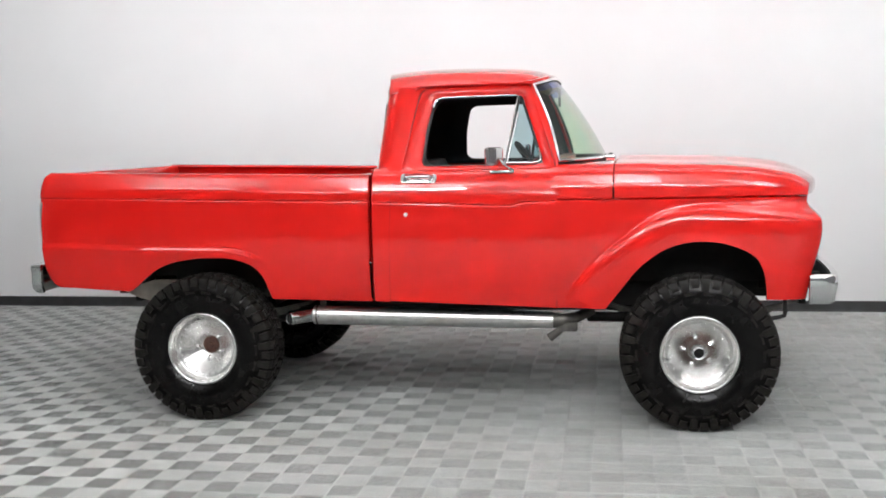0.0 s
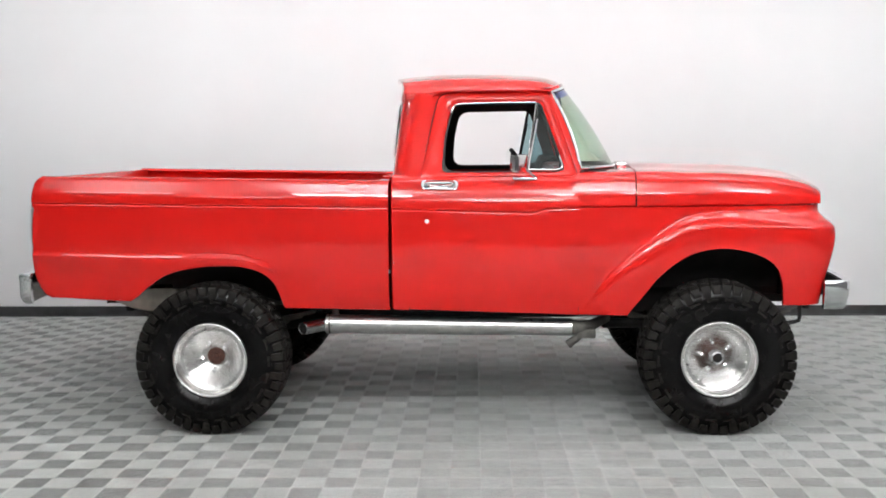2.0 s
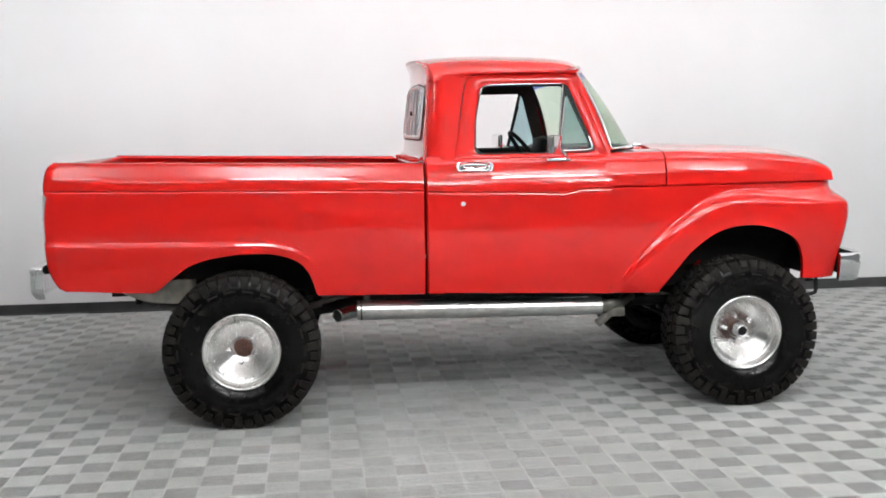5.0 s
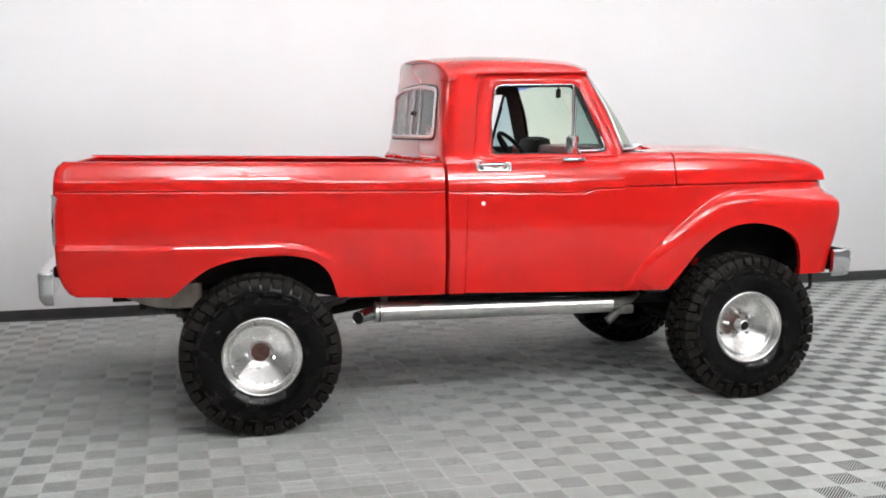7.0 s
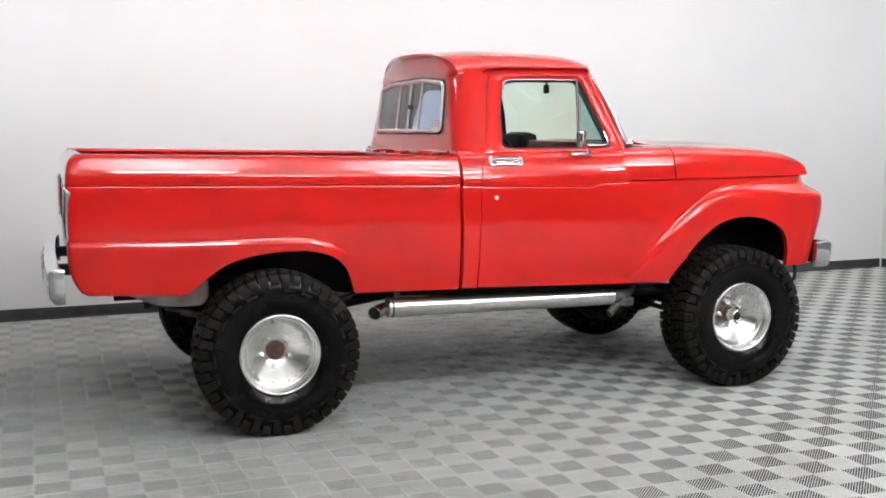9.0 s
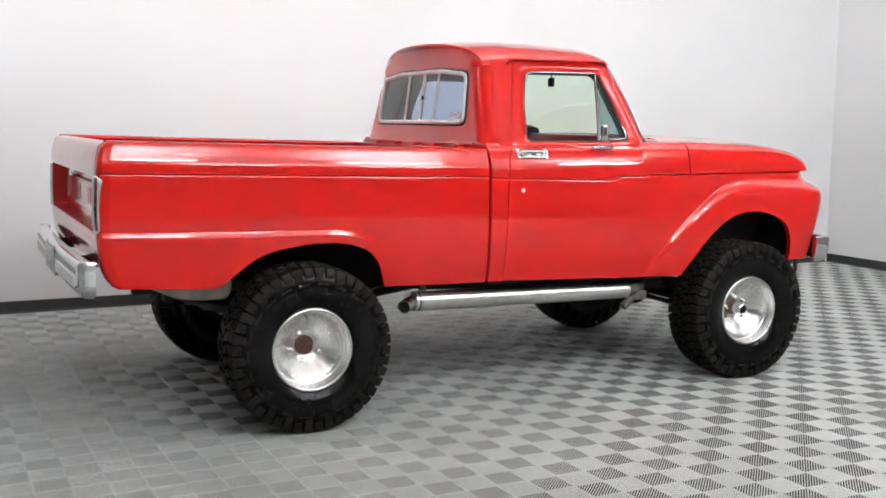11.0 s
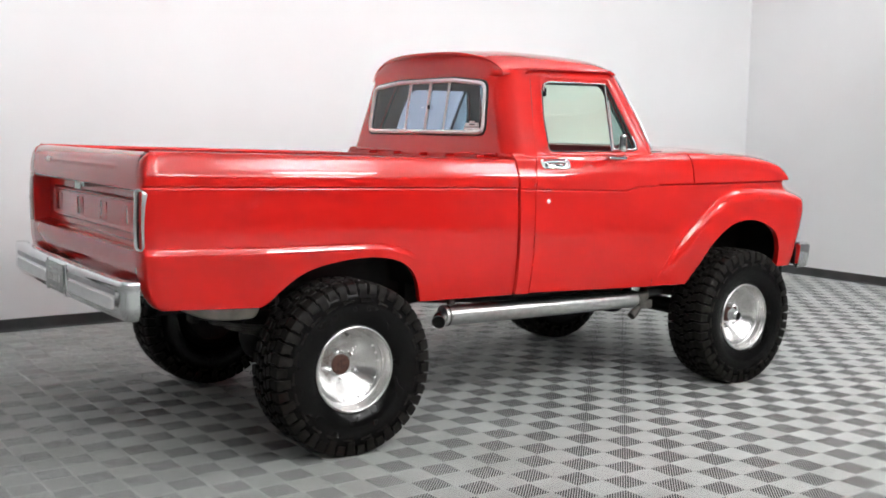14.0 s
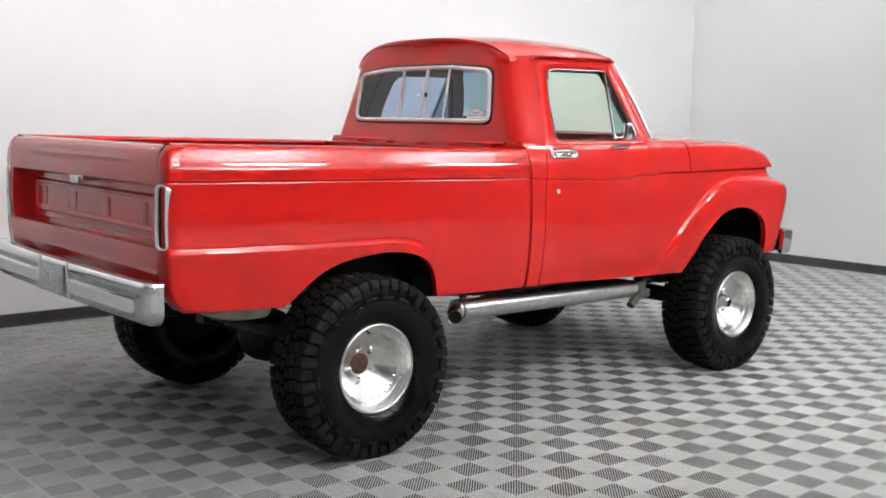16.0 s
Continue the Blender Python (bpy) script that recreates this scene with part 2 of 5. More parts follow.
def box(x0, x1, y0, y1, z0, z1, bevel=0.0):
    """A box with chamfered edges."""
    c = [((x0 + x1) / 2), ((y0 + y1) / 2), ((z0 + z1) / 2)]
    h = [abs(x1 - x0) / 2, abs(y1 - y0) / 2, abs(z1 - z0) / 2]
    bm = bmesh.new()
    bmesh.ops.create_cube(bm, size=1.0)
    for v in bm.verts:
        v.co = Vector((c[0] + v.co.x * 2 * h[0], c[1] + v.co.y * 2 * h[1], c[2] + v.co.z * 2 * h[2]))
    if bevel:
        bmesh.ops.bevel(bm, geom=list(bm.edges), offset=min(bevel, *(0.45 * 2 * s for s in h)), segments=2, affect="EDGES", profile=0.6)
    bm.verts.index_update()
    out = [tuple(v.co) for v in bm.verts], [tuple(v.index for v in f.verts) for f in bm.faces]
    bm.free()
    return out


def frames_along(path, closed=False):
    pts = [Vector(p) for p in path]
    n, out, up = len(pts), [], None
    for i in range(n):
        a = pts[(i - 1) % n] if closed or i else pts[i]
        b = pts[(i + 1) % n] if closed or i < n - 1 else pts[i]
        t = (b - a).normalized()
        if up is None:
            up = Vector((0, 0, 1)) if abs(t.z) < 0.9 else Vector((1, 0, 0))
        side = t.cross(up).normalized()
        up = side.cross(t).normalized()
        out.append((pts[i], side, up))
    return out


def tube(path, radius, sides=12, closed=False, caps=True, flat=1.0):
    """A round rod along a path; radius may be a list."""
    rows = []
    for i, (p, s, u) in enumerate(frames_along(path, closed)):
        r = float(radius[i] if isinstance(radius, (list, tuple)) else radius)
        rows.append([p + r * (math.cos(a) * s + flat * math.sin(a) * u) for a in (2 * math.pi * k / sides for k in range(sides))])
    v, f = grid(rows, loop_u=closed, loop_v=True)
    if caps and not closed:
        n = len(v) - sides
        f = f + [tuple(range(sides))[::-1], tuple(range(n, n + sides))]
    return v, f


def lathe(profile, sides=64, axis="y"):
    """Profile rows of (radius, offset along the axis), turned about the axis."""
    rows = []
    for r, d in profile:
        row = []
        for k in range(sides):
            a = 2 * math.pi * k / sides
            row.append((r * math.cos(a), d, r * math.sin(a)) if axis == "y" else (d, r * math.cos(a), r * math.sin(a)))
        rows.append(row)
    return grid(rows, loop_v=True)


def spline(points, n):
    """A smooth curve through points (any dimension), evenly sampled."""
    p = np.array(points, float)
    p = np.vstack([2 * p[0] - p[1], p, 2 * p[-1] - p[-2]])
    out = []
    for i in range(1, len(p) - 2):
        for t in np.linspace(0, 1, 16, endpoint=False):
            a, b, c, d = p[i - 1:i + 3]
            out.append(0.5 * (2 * b + (c - a) * t + (2 * a - 5 * b + 4 * c - d) * t * t + (3 * b - a - 3 * c + d) * t ** 3))
    out.append(p[-2])
    out = np.array(out)
    s = np.r_[0, np.cumsum(np.linalg.norm(np.diff(out, axis=0), axis=1))]
    w = np.linspace(0, s[-1], n)
    return np.stack([np.interp(w, s, out[:, k]) for k in range(out.shape[1])], 1)


def curve(points):
    """A function of the first coordinate, smooth through points that run upwards in it."""
    c = spline(points, 200)
    return lambda x: np.interp(x, c[:, 0], c[:, 1])


def smooth01(x):
    x = min(1.0, max(0.0, x))
    return x * x * (3 - 2 * x)


def rounded_loop(corners, radius, n=6):
    """A closed loop of points in 2D with its corners rounded."""
    out, k = [], len(corners)
    for i in range(k):
        p, a, b = (Vector(corners[j % k]) for j in (i, i - 1, i + 1))
        r = radius[i] if isinstance(radius, (list, tuple)) else radius
        u, w = (a - p).normalized(), (b - p).normalized()
        half = u.angle(w) / 2
        d = min(r / math.tan(half), 0.45 * (a - p).length, 0.45 * (b - p).length)
        s, e = p + u * d, p + w * d
        for t in np.linspace(0, 1, n):
            out.append(tuple((1 - t) ** 2 * s + 2 * t * (1 - t) * p + t * t * e))
    return out


def resample(loop, n):
    p = np.array(list(loop) + [loop[0]], float)
    s = np.r_[0, np.cumsum(np.linalg.norm(np.diff(p, axis=0), axis=1))]
    w = np.linspace(0, s[-1], n, endpoint=False)
    return np.stack([np.interp(w, s, p[:, k]) for k in range(p.shape[1])], 1)


# ---- the hall ----
BACK_Y, RIGHT_X, LEFT_X, FRONT_Y, CEIL_Z = 3.17, 7.87, -9.0, -15.0, 4.8
WALL_TURN = -0.75


def structure(name, geo, mat, label, category, smooth=False, m=None):
    ob = part(name, geo, mat, None, "", smooth, m=m)
    return tagged(ob, label, category, kind="structure")


def build_hall():
    back = pose(0, BACK_Y, 0, 0, 0, WALL_TURN)
    structure("wall_back", box(LEFT_X - 0.4, RIGHT_X + 0.1, 0.0, 0.15, FLOOR_Z - 0.05, CEIL_Z), WALL,
              "plain white painted wall of the showroom", "wall", m=back)
    structure("wall_right", box(RIGHT_X, RIGHT_X + 0.15, -0.6, BACK_Y - 0.105, FLOOR_Z - 0.05, CEIL_Z), WALL,
              "plain white painted side wall of the showroom", "wall")
    # out of view: made dark so that the truck's side mirrors no white
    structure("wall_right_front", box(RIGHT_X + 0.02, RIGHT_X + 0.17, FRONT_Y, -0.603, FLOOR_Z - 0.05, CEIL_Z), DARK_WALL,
              "unseen side wall, dark to keep the truck's reflections dark", "wall")
    structure("wall_left", box(LEFT_X - 0.15, LEFT_X, FRONT_Y, BACK_Y + 0.11, FLOOR_Z - 0.05, CEIL_Z), END_WALL,
              "plain pale grey painted end wall of the showroom", "wall")
    structure("wall_front", box(LEFT_X - 0.15, RIGHT_X + 0.15, FRONT_Y - 0.15, FRONT_Y, FLOOR_Z - 0.05, CEIL_Z), FAR_WALL,
              "plain grey wall opposite the truck", "wall")
    structure("ceiling", box(LEFT_X - 0.2, RIGHT_X + 0.2, FRONT_Y - 0.2, BACK_Y + 0.4, CEIL_Z, CEIL_Z + 0.12), CEIL,
              "plain off-white showroom ceiling", "ceiling")
    # cove base: a flat strip with a curved toe
    prof = [(0.0, 0.0), (0.016, 0.0), (0.011, 0.006), (0.007, 0.014), (0.006, 0.03), (0.006, 0.096), (0.004, 0.1), (0.0, 0.1)]
    rows = [[(x, -d, FLOOR_Z + h) for d, h in prof] for x in (LEFT_X - 0.3, RIGHT_X - 0.02)]
    structure("baseboard", grid(rows), BASE, "dark grey rubber base strip along the white wall", "baseboard", m=back)
    rows = [[(RIGHT_X - d, y, FLOOR_Z + h) for d, h in prof] for y in (-0.6, BACK_Y - 0.12)]
    structure("baseboard", grid(rows), BASE, "dark grey rubber base strip along the side wall", "baseboard")
    return back


LAMP_DROP = 0.58


def glow_panel(parent, width, depth, m, watts):
    """The light that a diffuser gives off, just in front of it; also the added upward fill."""
    data = bpy.data.lights.new("panel_light", "AREA")
    data.shape, data.size, data.size_y, data.energy, data.color = "RECTANGLE", width, depth, watts, LAMP_COLOUR
    ob = new("panel_light", data)
    ob.parent, ob.matrix_basis = parent, m


def ceiling_lamp(x, y, power, up):
    top = new("ceiling_light")
    top.location = (x, y, CEIL_Z)
    tagged(top, "hanging white strip fixture with a long glowing diffuser", "ceiling light", "ceiling lights of the showroom")
    for sx in (-0.6, 0.6):
        part("hanger_rod", tube([(sx, 0, 0.0), (sx, 0, -LAMP_DROP + 0.03)], 0.006, 8), WHITE_PAINT, top, "thin hanger rod")
    part("housing", box(-0.78, 0.78, -0.035, 0.035, -LAMP_DROP, -LAMP_DROP + 0.06, 0.01), WHITE_PAINT, top, "white sheet metal housing")
    part("diffuser", box(-0.72, 0.72, -0.13, 0.13, -LAMP_DROP - 0.03, -LAMP_DROP - 0.004, 0.008), WHITE_PAINT, top, "white diffuser")
    part("tray", box(-0.76, 0.76, -0.30, 0.30, -LAMP_DROP + 0.062, -LAMP_DROP + 0.072, 0.003), WHITE_PAINT, top, "tray below an added upward fill light")
    glow_panel(top, 1.22, LAMP_WIDE, pose(0, 0, -LAMP_DROP - 0.034), power)
    # upward fill, added to make the ceiling brighter
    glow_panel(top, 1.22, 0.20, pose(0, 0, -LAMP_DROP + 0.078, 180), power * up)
    return top


def wall_fill_lamp(x, y, watts, up):
    """Unseen strip lamp added to light the wall; its tall hood shields the room."""
    top = new("ceiling_light")
    top.location = (x, y, CEIL_Z)
    tagged(top, "unseen strip lamp added to brighten the wall, hooded towards the room", "ceiling light", "wall washers of the showroom")
    for sx in (-0.6, 0.6):
        part("hanger_rod", tube([(sx, -0.02, 0.0), (sx, -0.02, -0.42)], 0.006, 8), WHITE_PAINT, top, "thin hanger rod")
    part("hood", join(box(-0.80, 0.80, -0.04, -0.02, -0.80, -0.40, 0.003), box(-0.80, 0.80, -0.04, 0.36, -0.82, -0.80, 0.003)), WHITE_PAINT, top, "white hood added to shield the room from the wall light")
    part("diffuser", box(-0.78, 0.78, -0.018, 0.012, -0.78, -0.46, 0.006), WHITE_PAINT, top, "white diffuser")
    glow_panel(top, 1.5, 0.30, pose(0, 0.016, -0.62, 72 if up else 62), watts)
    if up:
        part("top_tray", box(-0.80, 0.80, -0.16, 0.02, -0.40, -0.385, 0.003), WHITE_PAINT, top, "tray below an added upward fill light")
        # more added fill, sent up to the ceiling
        glow_panel(top, 1.5, 0.14, pose(0, -0.08, -0.38, 180), CEILING_FILL)
    return top


build_hall()
ceiling_lamp(-2.4, -5.7, 0.25 * LAMP_POWER, UP_FILL)
ceiling_lamp(-1.8, -9.0, 0.35 * LAMP_POWER, UP_FILL)
for ly, lxs, up in ((-5.7, (0.17, 2.92, 5.67), UP_FILL), (-9.0, (2.0, 4.4), UP_FILL_FRONT)):
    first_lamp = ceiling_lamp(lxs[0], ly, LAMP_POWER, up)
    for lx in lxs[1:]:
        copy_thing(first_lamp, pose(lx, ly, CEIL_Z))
# lamps added out of view to brighten the white wall evenly
first_wall_fill = wall_fill_lamp(-3.0, -1.1, WALL_FILL_POWER[0], False)
for lx in (-1.0,):
    copy_thing(first_wall_fill, pose(lx, -1.1, CEIL_Z))
second_wall_fill = wall_fill_lamp(0.9, -1.1, WALL_FILL_POWER[1], True)
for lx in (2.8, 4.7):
    copy_thing(second_wall_fill, pose(lx, -1.1, CEIL_Z))
wall_fill_lamp(6.3, -1.1, WALL_FILL_POWER[2], True)

# ---- the pickup truck ----
truck = new("pickup_truck")
truck.location = (0, 0, 0)
tagged(truck, "lifted glossy red vintage short-bed pickup truck on mud tyres", "pickup truck")

# lower edges, arches and lines of the body (x along the truck, z up)
rear_arch = spline([(-0.474, 0.767), (-0.43, 0.793), (-0.357, 0.854), (-0.27, 0.912), (-0.17, 0.947), (-0.05, 0.967), (0.05, 0.976),
                    (0.14, 0.974), (0.25, 0.955), (0.33, 0.918), (0.383, 0.86), (0.410, 0.79), (0.426, 0.735), (0.434, 0.722)], 60)
front_arch = spline([(2.405, 0.675), (2.448, 0.732), (2.505, 0.805), (2.58, 0.9), (2.683, 0.985), (2.785, 1.036), (2.9, 1.058),
                     (3.018, 1.053), (3.137, 1.02), (3.228, 0.963), (3.276, 0.875), (3.294, 0.79), (3.300, 0.732)], 120)
rear_ridge = spline([(-1.08, 1.062), (-0.5, 1.043), (0.0, 1.036), (0.16, 1.031), (0.255, 1.012), (0.335, 0.985), (0.385, 0.955),
                     (0.418, 0.918), (0.435, 0.87)], 80)
front_ridge = spline([(2.178, 0.665), (2.225, 0.755), (2.289, 0.844), (2.432, 0.988), (2.62, 1.13), (2.72, 1.185), (2.81, 1.213), (2.93, 1.226), (3.05, 1.226),
                      (3.3, 1.213), (3.6, 1.195)], 80)


def ridge_sign(poly, x, z):
    """Signed distance to a line: positive above and outside it, and how far along it lies, 0 to 1."""
    p = np.array((x, z))
    i = int(np.argmin(((poly - p) ** 2).sum(1)))
    best = None
    for k in (max(0, i - 1), min(len(poly) - 2, i)):
        seg = poly[k + 1] - poly[k]
        t = min(1.0, max(0.0, float((p - poly[k]) @ seg) / float(seg @ seg)))
        away = p - (poly[k] + t * seg)
        gap = float(away @ away)
        if best is None or gap < best[0]:
            best = gap, k + t, (seg[0] * away[1] - seg[1] * away[0]) / math.hypot(*seg)
    return best[2], best[1] / (len(poly) - 1)


def groove(d, width, depth):
    return depth * math.exp(-(d / width) ** 2)


bed_section = curve([(0.66, 0.930), (0.72, 0.947), (0.80, 0.966), (0.90, 0.978), (1.0, 0.984), (1.1, 0.986), (1.2, 0.984), (1.30, 0.979),
                     (1.34, 0.9752), (1.355, 0.9725), (1.368, 0.969), (1.386, 0.9634), (1.40, 0.9586), (1.42, 0.952), (1.44, 0.9448), (1.456, 0.937), (1.475, 0.923), (1.49, 0.902), (1.50, 0.868)])
cab_section = curve([(0.60, 0.925), (0.66, 0.938), (0.72, 0.950), (0.80, 0.966), (0.90, 0.976), (1.0, 0.981), (1.1, 0.982), (1.2, 0.979), (1.28, 0.974),
                     (1.335, 0.9665), (1.35, 0.963), (1.365, 0.9588), (1.38, 0.9542), (1.395, 0.949), (1.43, 0.934), (1.455, 0.918), (1.475, 0.893), (1.49, 0.885), (1.52, 0.876)])


# rise of the pressed lines across them, from above downwards: a soft start, a narrow facet, a rounded foot
RIDGE_AT, RIDGE_RISE = (0.0, 0.003, 0.008, 0.014, 0.020, 0.025, 0.029, 0.033, 0.037), (0.0, 0.0004, 0.0016, 0.0034, 0.0056, 0.0076, 0.0092, 0.0100, 0.0103)
FLARE_AT = (0.0, 0.006, 0.012, 0.022, 0.028, 0.032, 0.042, 0.050, 0.060, 0.075, 0.100, 0.140, 0.200)
FLARE_RISE = (0.0, 0.0012, 0.0034, 0.0112, 0.0160, 0.0186, 0.0236, 0.0268, 0.0298, 0.0328, 0.0348, 0.0358, 0.0352)


def bed_crease(x):
    return 1.340 - 0.0205 * (x + 1.03)


def bed_half(x, z):
    lift = 0.045 * (1.0 - x) / 2.0 * smooth01((z - 0.9) / 0.4)
    w = float(bed_section(z - lift))
    w -= groove(z - bed_crease(x) - 0.002, 0.0045, 0.0022)
    w += 0.007 * smooth01((z - bed_crease(x)) / 0.010)
    d, s = ridge_sign(rear_ridge, x, z)
    fade = smooth01((1.0 - s) / 0.16)
    w += fade * float(np.interp(0.014 - d, RIDGE_AT, RIDGE_RISE)) * math.exp(-(max(0.0, -d - 0.02) / 0.075) ** 2)
    bend = min(1.0, max(0.0, (-0.985 - x) / 0.055))
    w -= 0.010 * bend * (0.6 + 0.4 * bend)
    rear = (-1.022 - x) / 0.018
    if rear > 0:
        w -= 0.014 * (1 - math.sqrt(max(0.0, 1 - min(1.0, rear) ** 2)))
    return w


def cab_crease(x):
    return float(np.interp(x, [1.05, 1.17, 1.84, 1.875, 1.945, 1.98, 2.2], [1.292, 1.286, 1.265, 1.265, 1.284, 1.285, 1.287]))


def cab_half(x, z):
    w = float(cab_section(z))
    w -= groove(z - cab_crease(x) - 0.002, 0.0055, 0.0018)
    w += 0.006 * smooth01((z - cab_crease(x)) / 0.010)
    return w


fender_top = curve([(2.0, 0.974), (2.45, 0.972), (2.8, 0.958), (3.1, 0.938), (3.35, 0.912), (3.47, 0.893), (3.6, 0.862)])


def fender_half(x, z):
    full = float(cab_section(min(z, 1.2)))
    t = smooth01((z - 1.17) / 0.12)
    top = float(fender_top(x))
    body = full - 0.012 * smooth01((x - 2.6) / 0.6)
    w = body * (1 - t) + top * t
    d, s = ridge_sign(front_ridge, x, z)
    fade = smooth01(s / 0.06)
    bulge = 0.034 if x > 2.6 else 0.034 - 0.010 * (2.6 - x) / 0.3
    w += fade * bulge / 0.034 * float(np.interp(0.040 - d, FLARE_AT, FLARE_RISE))
    nose = (x - 3.42) / 0.175
    if nose > 0:
        w -= 0.09 * (1 - math.sqrt(max(0.0, 1 - min(1.0, nose) ** 2)))
    return w


def side_panel(xs, low, high, half, shift, n=44, lip=0.032, top_rows=(), crease=None, ridge=None):
    """One body side: columns along x, rows from the lower edge up; the lower edge turns in as a lip."""
    rows = []
    for x in xs:
        lo, hi = low(x), high(x)
        zs = lo + (hi - lo) * np.linspace(0, 1, n)
        if crease:
            c = crease(x)
            r = max(lo + 0.05, float(np.interp(x, ridge[:, 0], ridge[:, 1])))
            zs = np.r_[np.linspace(lo, r - 0.03, 16, endpoint=False), np.linspace(r - 0.03, r + 0.03, 30, endpoint=False), np.linspace(r + 0.03, c - 0.03, 14, endpoint=False),
                       np.linspace(c - 0.03, c + 0.03, 22, endpoint=False), np.linspace(c + 0.03, hi, 16)]
        col = []
        for k, z in enumerate(zs):
            col.append((shift(x, z), -half(x, z), z))
        x0, y0, z0 = col[0]
        base = [(x0, y0 + lip, z0 + 0.012), (x0, y0 + lip, z0 + 0.002), (x0, y0 + 0.006, z0 - 0.002)]
        top = [(col[-1][0], col[-1][1] + a, col[-1][2] + b) for a, b in top_rows]
        rows.append(base + col + top)
    return grid(rows)


def lower_edge(points, arch):
    lx, lz = [p[0] for p in points], [p[1] for p in points]

    def low(x):
        if arch is not None and arch[0, 0] <= x <= arch[-1, 0]:
            return float(np.interp(x, arch[:, 0], arch[:, 1]))
        return float(np.interp(x, lx, lz))
    return low


# bed sides
bed_low = lower_edge([(-1.05, 0.792), (-0.95, 0.790), (-0.474, 0.767), (0.434, 0.722), (1.04, 0.709)], rear_arch)
rear_profile = curve([(0.76, -0.93), (0.792, -0.952), (0.806, -0.978), (0.862, -1.012), (0.94, -1.033), (1.05, -1.038), (1.177, -1.040),
                      (1.335, -1.034), (1.405, -1.029), (1.46, -1.017), (1.485, -0.998), (1.50, -0.97)])


def bed_shift(x, z):
    w = smooth01((-0.62 - x) / 0.42)
    return x + w * (float(rear_profile(z)) + 1.04)


bed_xs = np.unique(np.round(np.r_[-1.04 + 0.020 * np.linspace(0, 1, 8) ** 2, -1.01, -1.0, -0.992, -0.988, -0.984, -0.978, -0.97, np.linspace(-0.94, -0.48, 22), rear_arch[:, 0], np.linspace(0.44, 1.042, 22)], 4))
rail = [(0.012, 0.006), (0.022, 0.008), (0.060, 0.006), (0.075, 0.0), (0.080, -0.008), (0.077, -0.014), (0.030, -0.016), (0.024, -0.03), (0.024, -0.48)]
bed_high = lambda x: 1.492 - 0.0215 * (x + 1.0)
bed_geo = side_panel(bed_xs, bed_low, bed_high, bed_half, bed_shift, 88, 0.032, rail, bed_crease, rear_ridge)
part("bed_side", bed_geo, RED, truck, "glossy red bed side with a wheel arch")
part("bed_side", mirror_y(bed_geo), RED, truck, "glossy red bed side with a wheel arch")

# cab side behind the door, doors, cowl sides
def door_rear(z):
    return float(np.interp(z, [0.66, 0.71, 1.1, 1.3, 1.4, 1.45, 1.5], [1.155, 1.157, 1.167, 1.175, 1.19, 1.21, 1.24]))


def strip_panel(x0, x1, low, high, half, nx, n=40, inward=0.03):
    """A panel between two edges that lean with z; its four edges turn in."""
    rows = []
    us = np.linspace(0, 1, nx)
    for u in [0.0, *us, 1.0]:
        col = []
        lo = low(u)
        c = cab_crease(0.5 * (x0(1.28) + x1(1.28)) if nx < 12 else x0(1.28) * (1 - u) + x1(1.28) * u)
        for z in np.r_[np.linspace(lo, c - 0.035, n - 30, endpoint=False), np.linspace(c - 0.035, c + 0.035, 18, endpoint=False), np.linspace(c + 0.035, high, 12)]:
            x = x0(z) * (1 - u) + x1(z) * u
            col.append([x, -half(x, z), z])
        col = [[col[0][0], col[0][1] + inward, col[0][2] + 0.004], *col, [col[-1][0], col[-1][1] + inward, col[-1][2] + 0.003]]
        rows.append(col)
    for r in (rows[0], rows[-1]):
        for p in r:
            p[1] += inward
    return grid(rows)


corner_geo = strip_panel(lambda z: 1.066, lambda z: door_rear(z) - 0.003, lambda u: 0.711 - 0.004 * u, 1.488, cab_half, 9, 60)
door_geo = strip_panel(lambda z: door_rear(z) + 0.002, lambda z: 2.128, lambda u: 0.712 - 0.036 * u, 1.490, cab_half, 60, 80)
corner_zs = np.linspace(0.715, 1.486, 40)
edge_geo = grid([[(1.066, -cab_half(1.066, z), z), (1.060, -cab_half(1.066, z) + 0.006, z), (1.056, -cab_half(1.066, z) + 0.02, z), (1.054, -cab_half(1.066, z) + 0.12, z)] for z in corner_zs])
corner_geo = join(corner_geo, edge_geo)
for flip in (False, True):
    g = mirror_y if flip else (lambda q: q)
    part("cab_corner", g(corner_geo), RED, truck, "glossy red cab corner panel")
    for seam in (lambda z: door_rear(z), lambda z: 2.130):
        jamb = grid([[(seam(z) + d, -cab_half(seam(z), z) + 0.007, z) for d in (-0.012, 0.012)] for z in np.linspace(0.72, 1.48, 30)])
        part("door_jamb", g(jamb), RED, truck, "red door jamb in the shut line")

# front fenders
fen_low = lower_edge([(2.12, 0.677), (2.405, 0.675), (3.300, 0.732), (3.6, 0.731)], front_arch)
front_profile = curve([(0.70, 3.474), (0.733, 3.478), (0.83, 3.492), (0.88, 3.503), (0.95, 3.522), (1.08, 3.550), (1.165, 3.550), (1.205, 3.528),
                       (1.235, 3.503), (1.26, 3.492), (1.30, 3.498)])


def fen_shift(x, z):
    w = smooth01((x - 3.2) / 0.365)
    return x + w * (float(front_profile(z)) + 0.03 - 3.595)


fen_xs = np.unique(np.round(np.r_[np.linspace(2.1315, 2.40, 34), front_arch[:, 0], np.linspace(3.31, 3.42, 6), 3.42 + 0.175 * np.linspace(0, 1, 18) ** 0.6], 4))
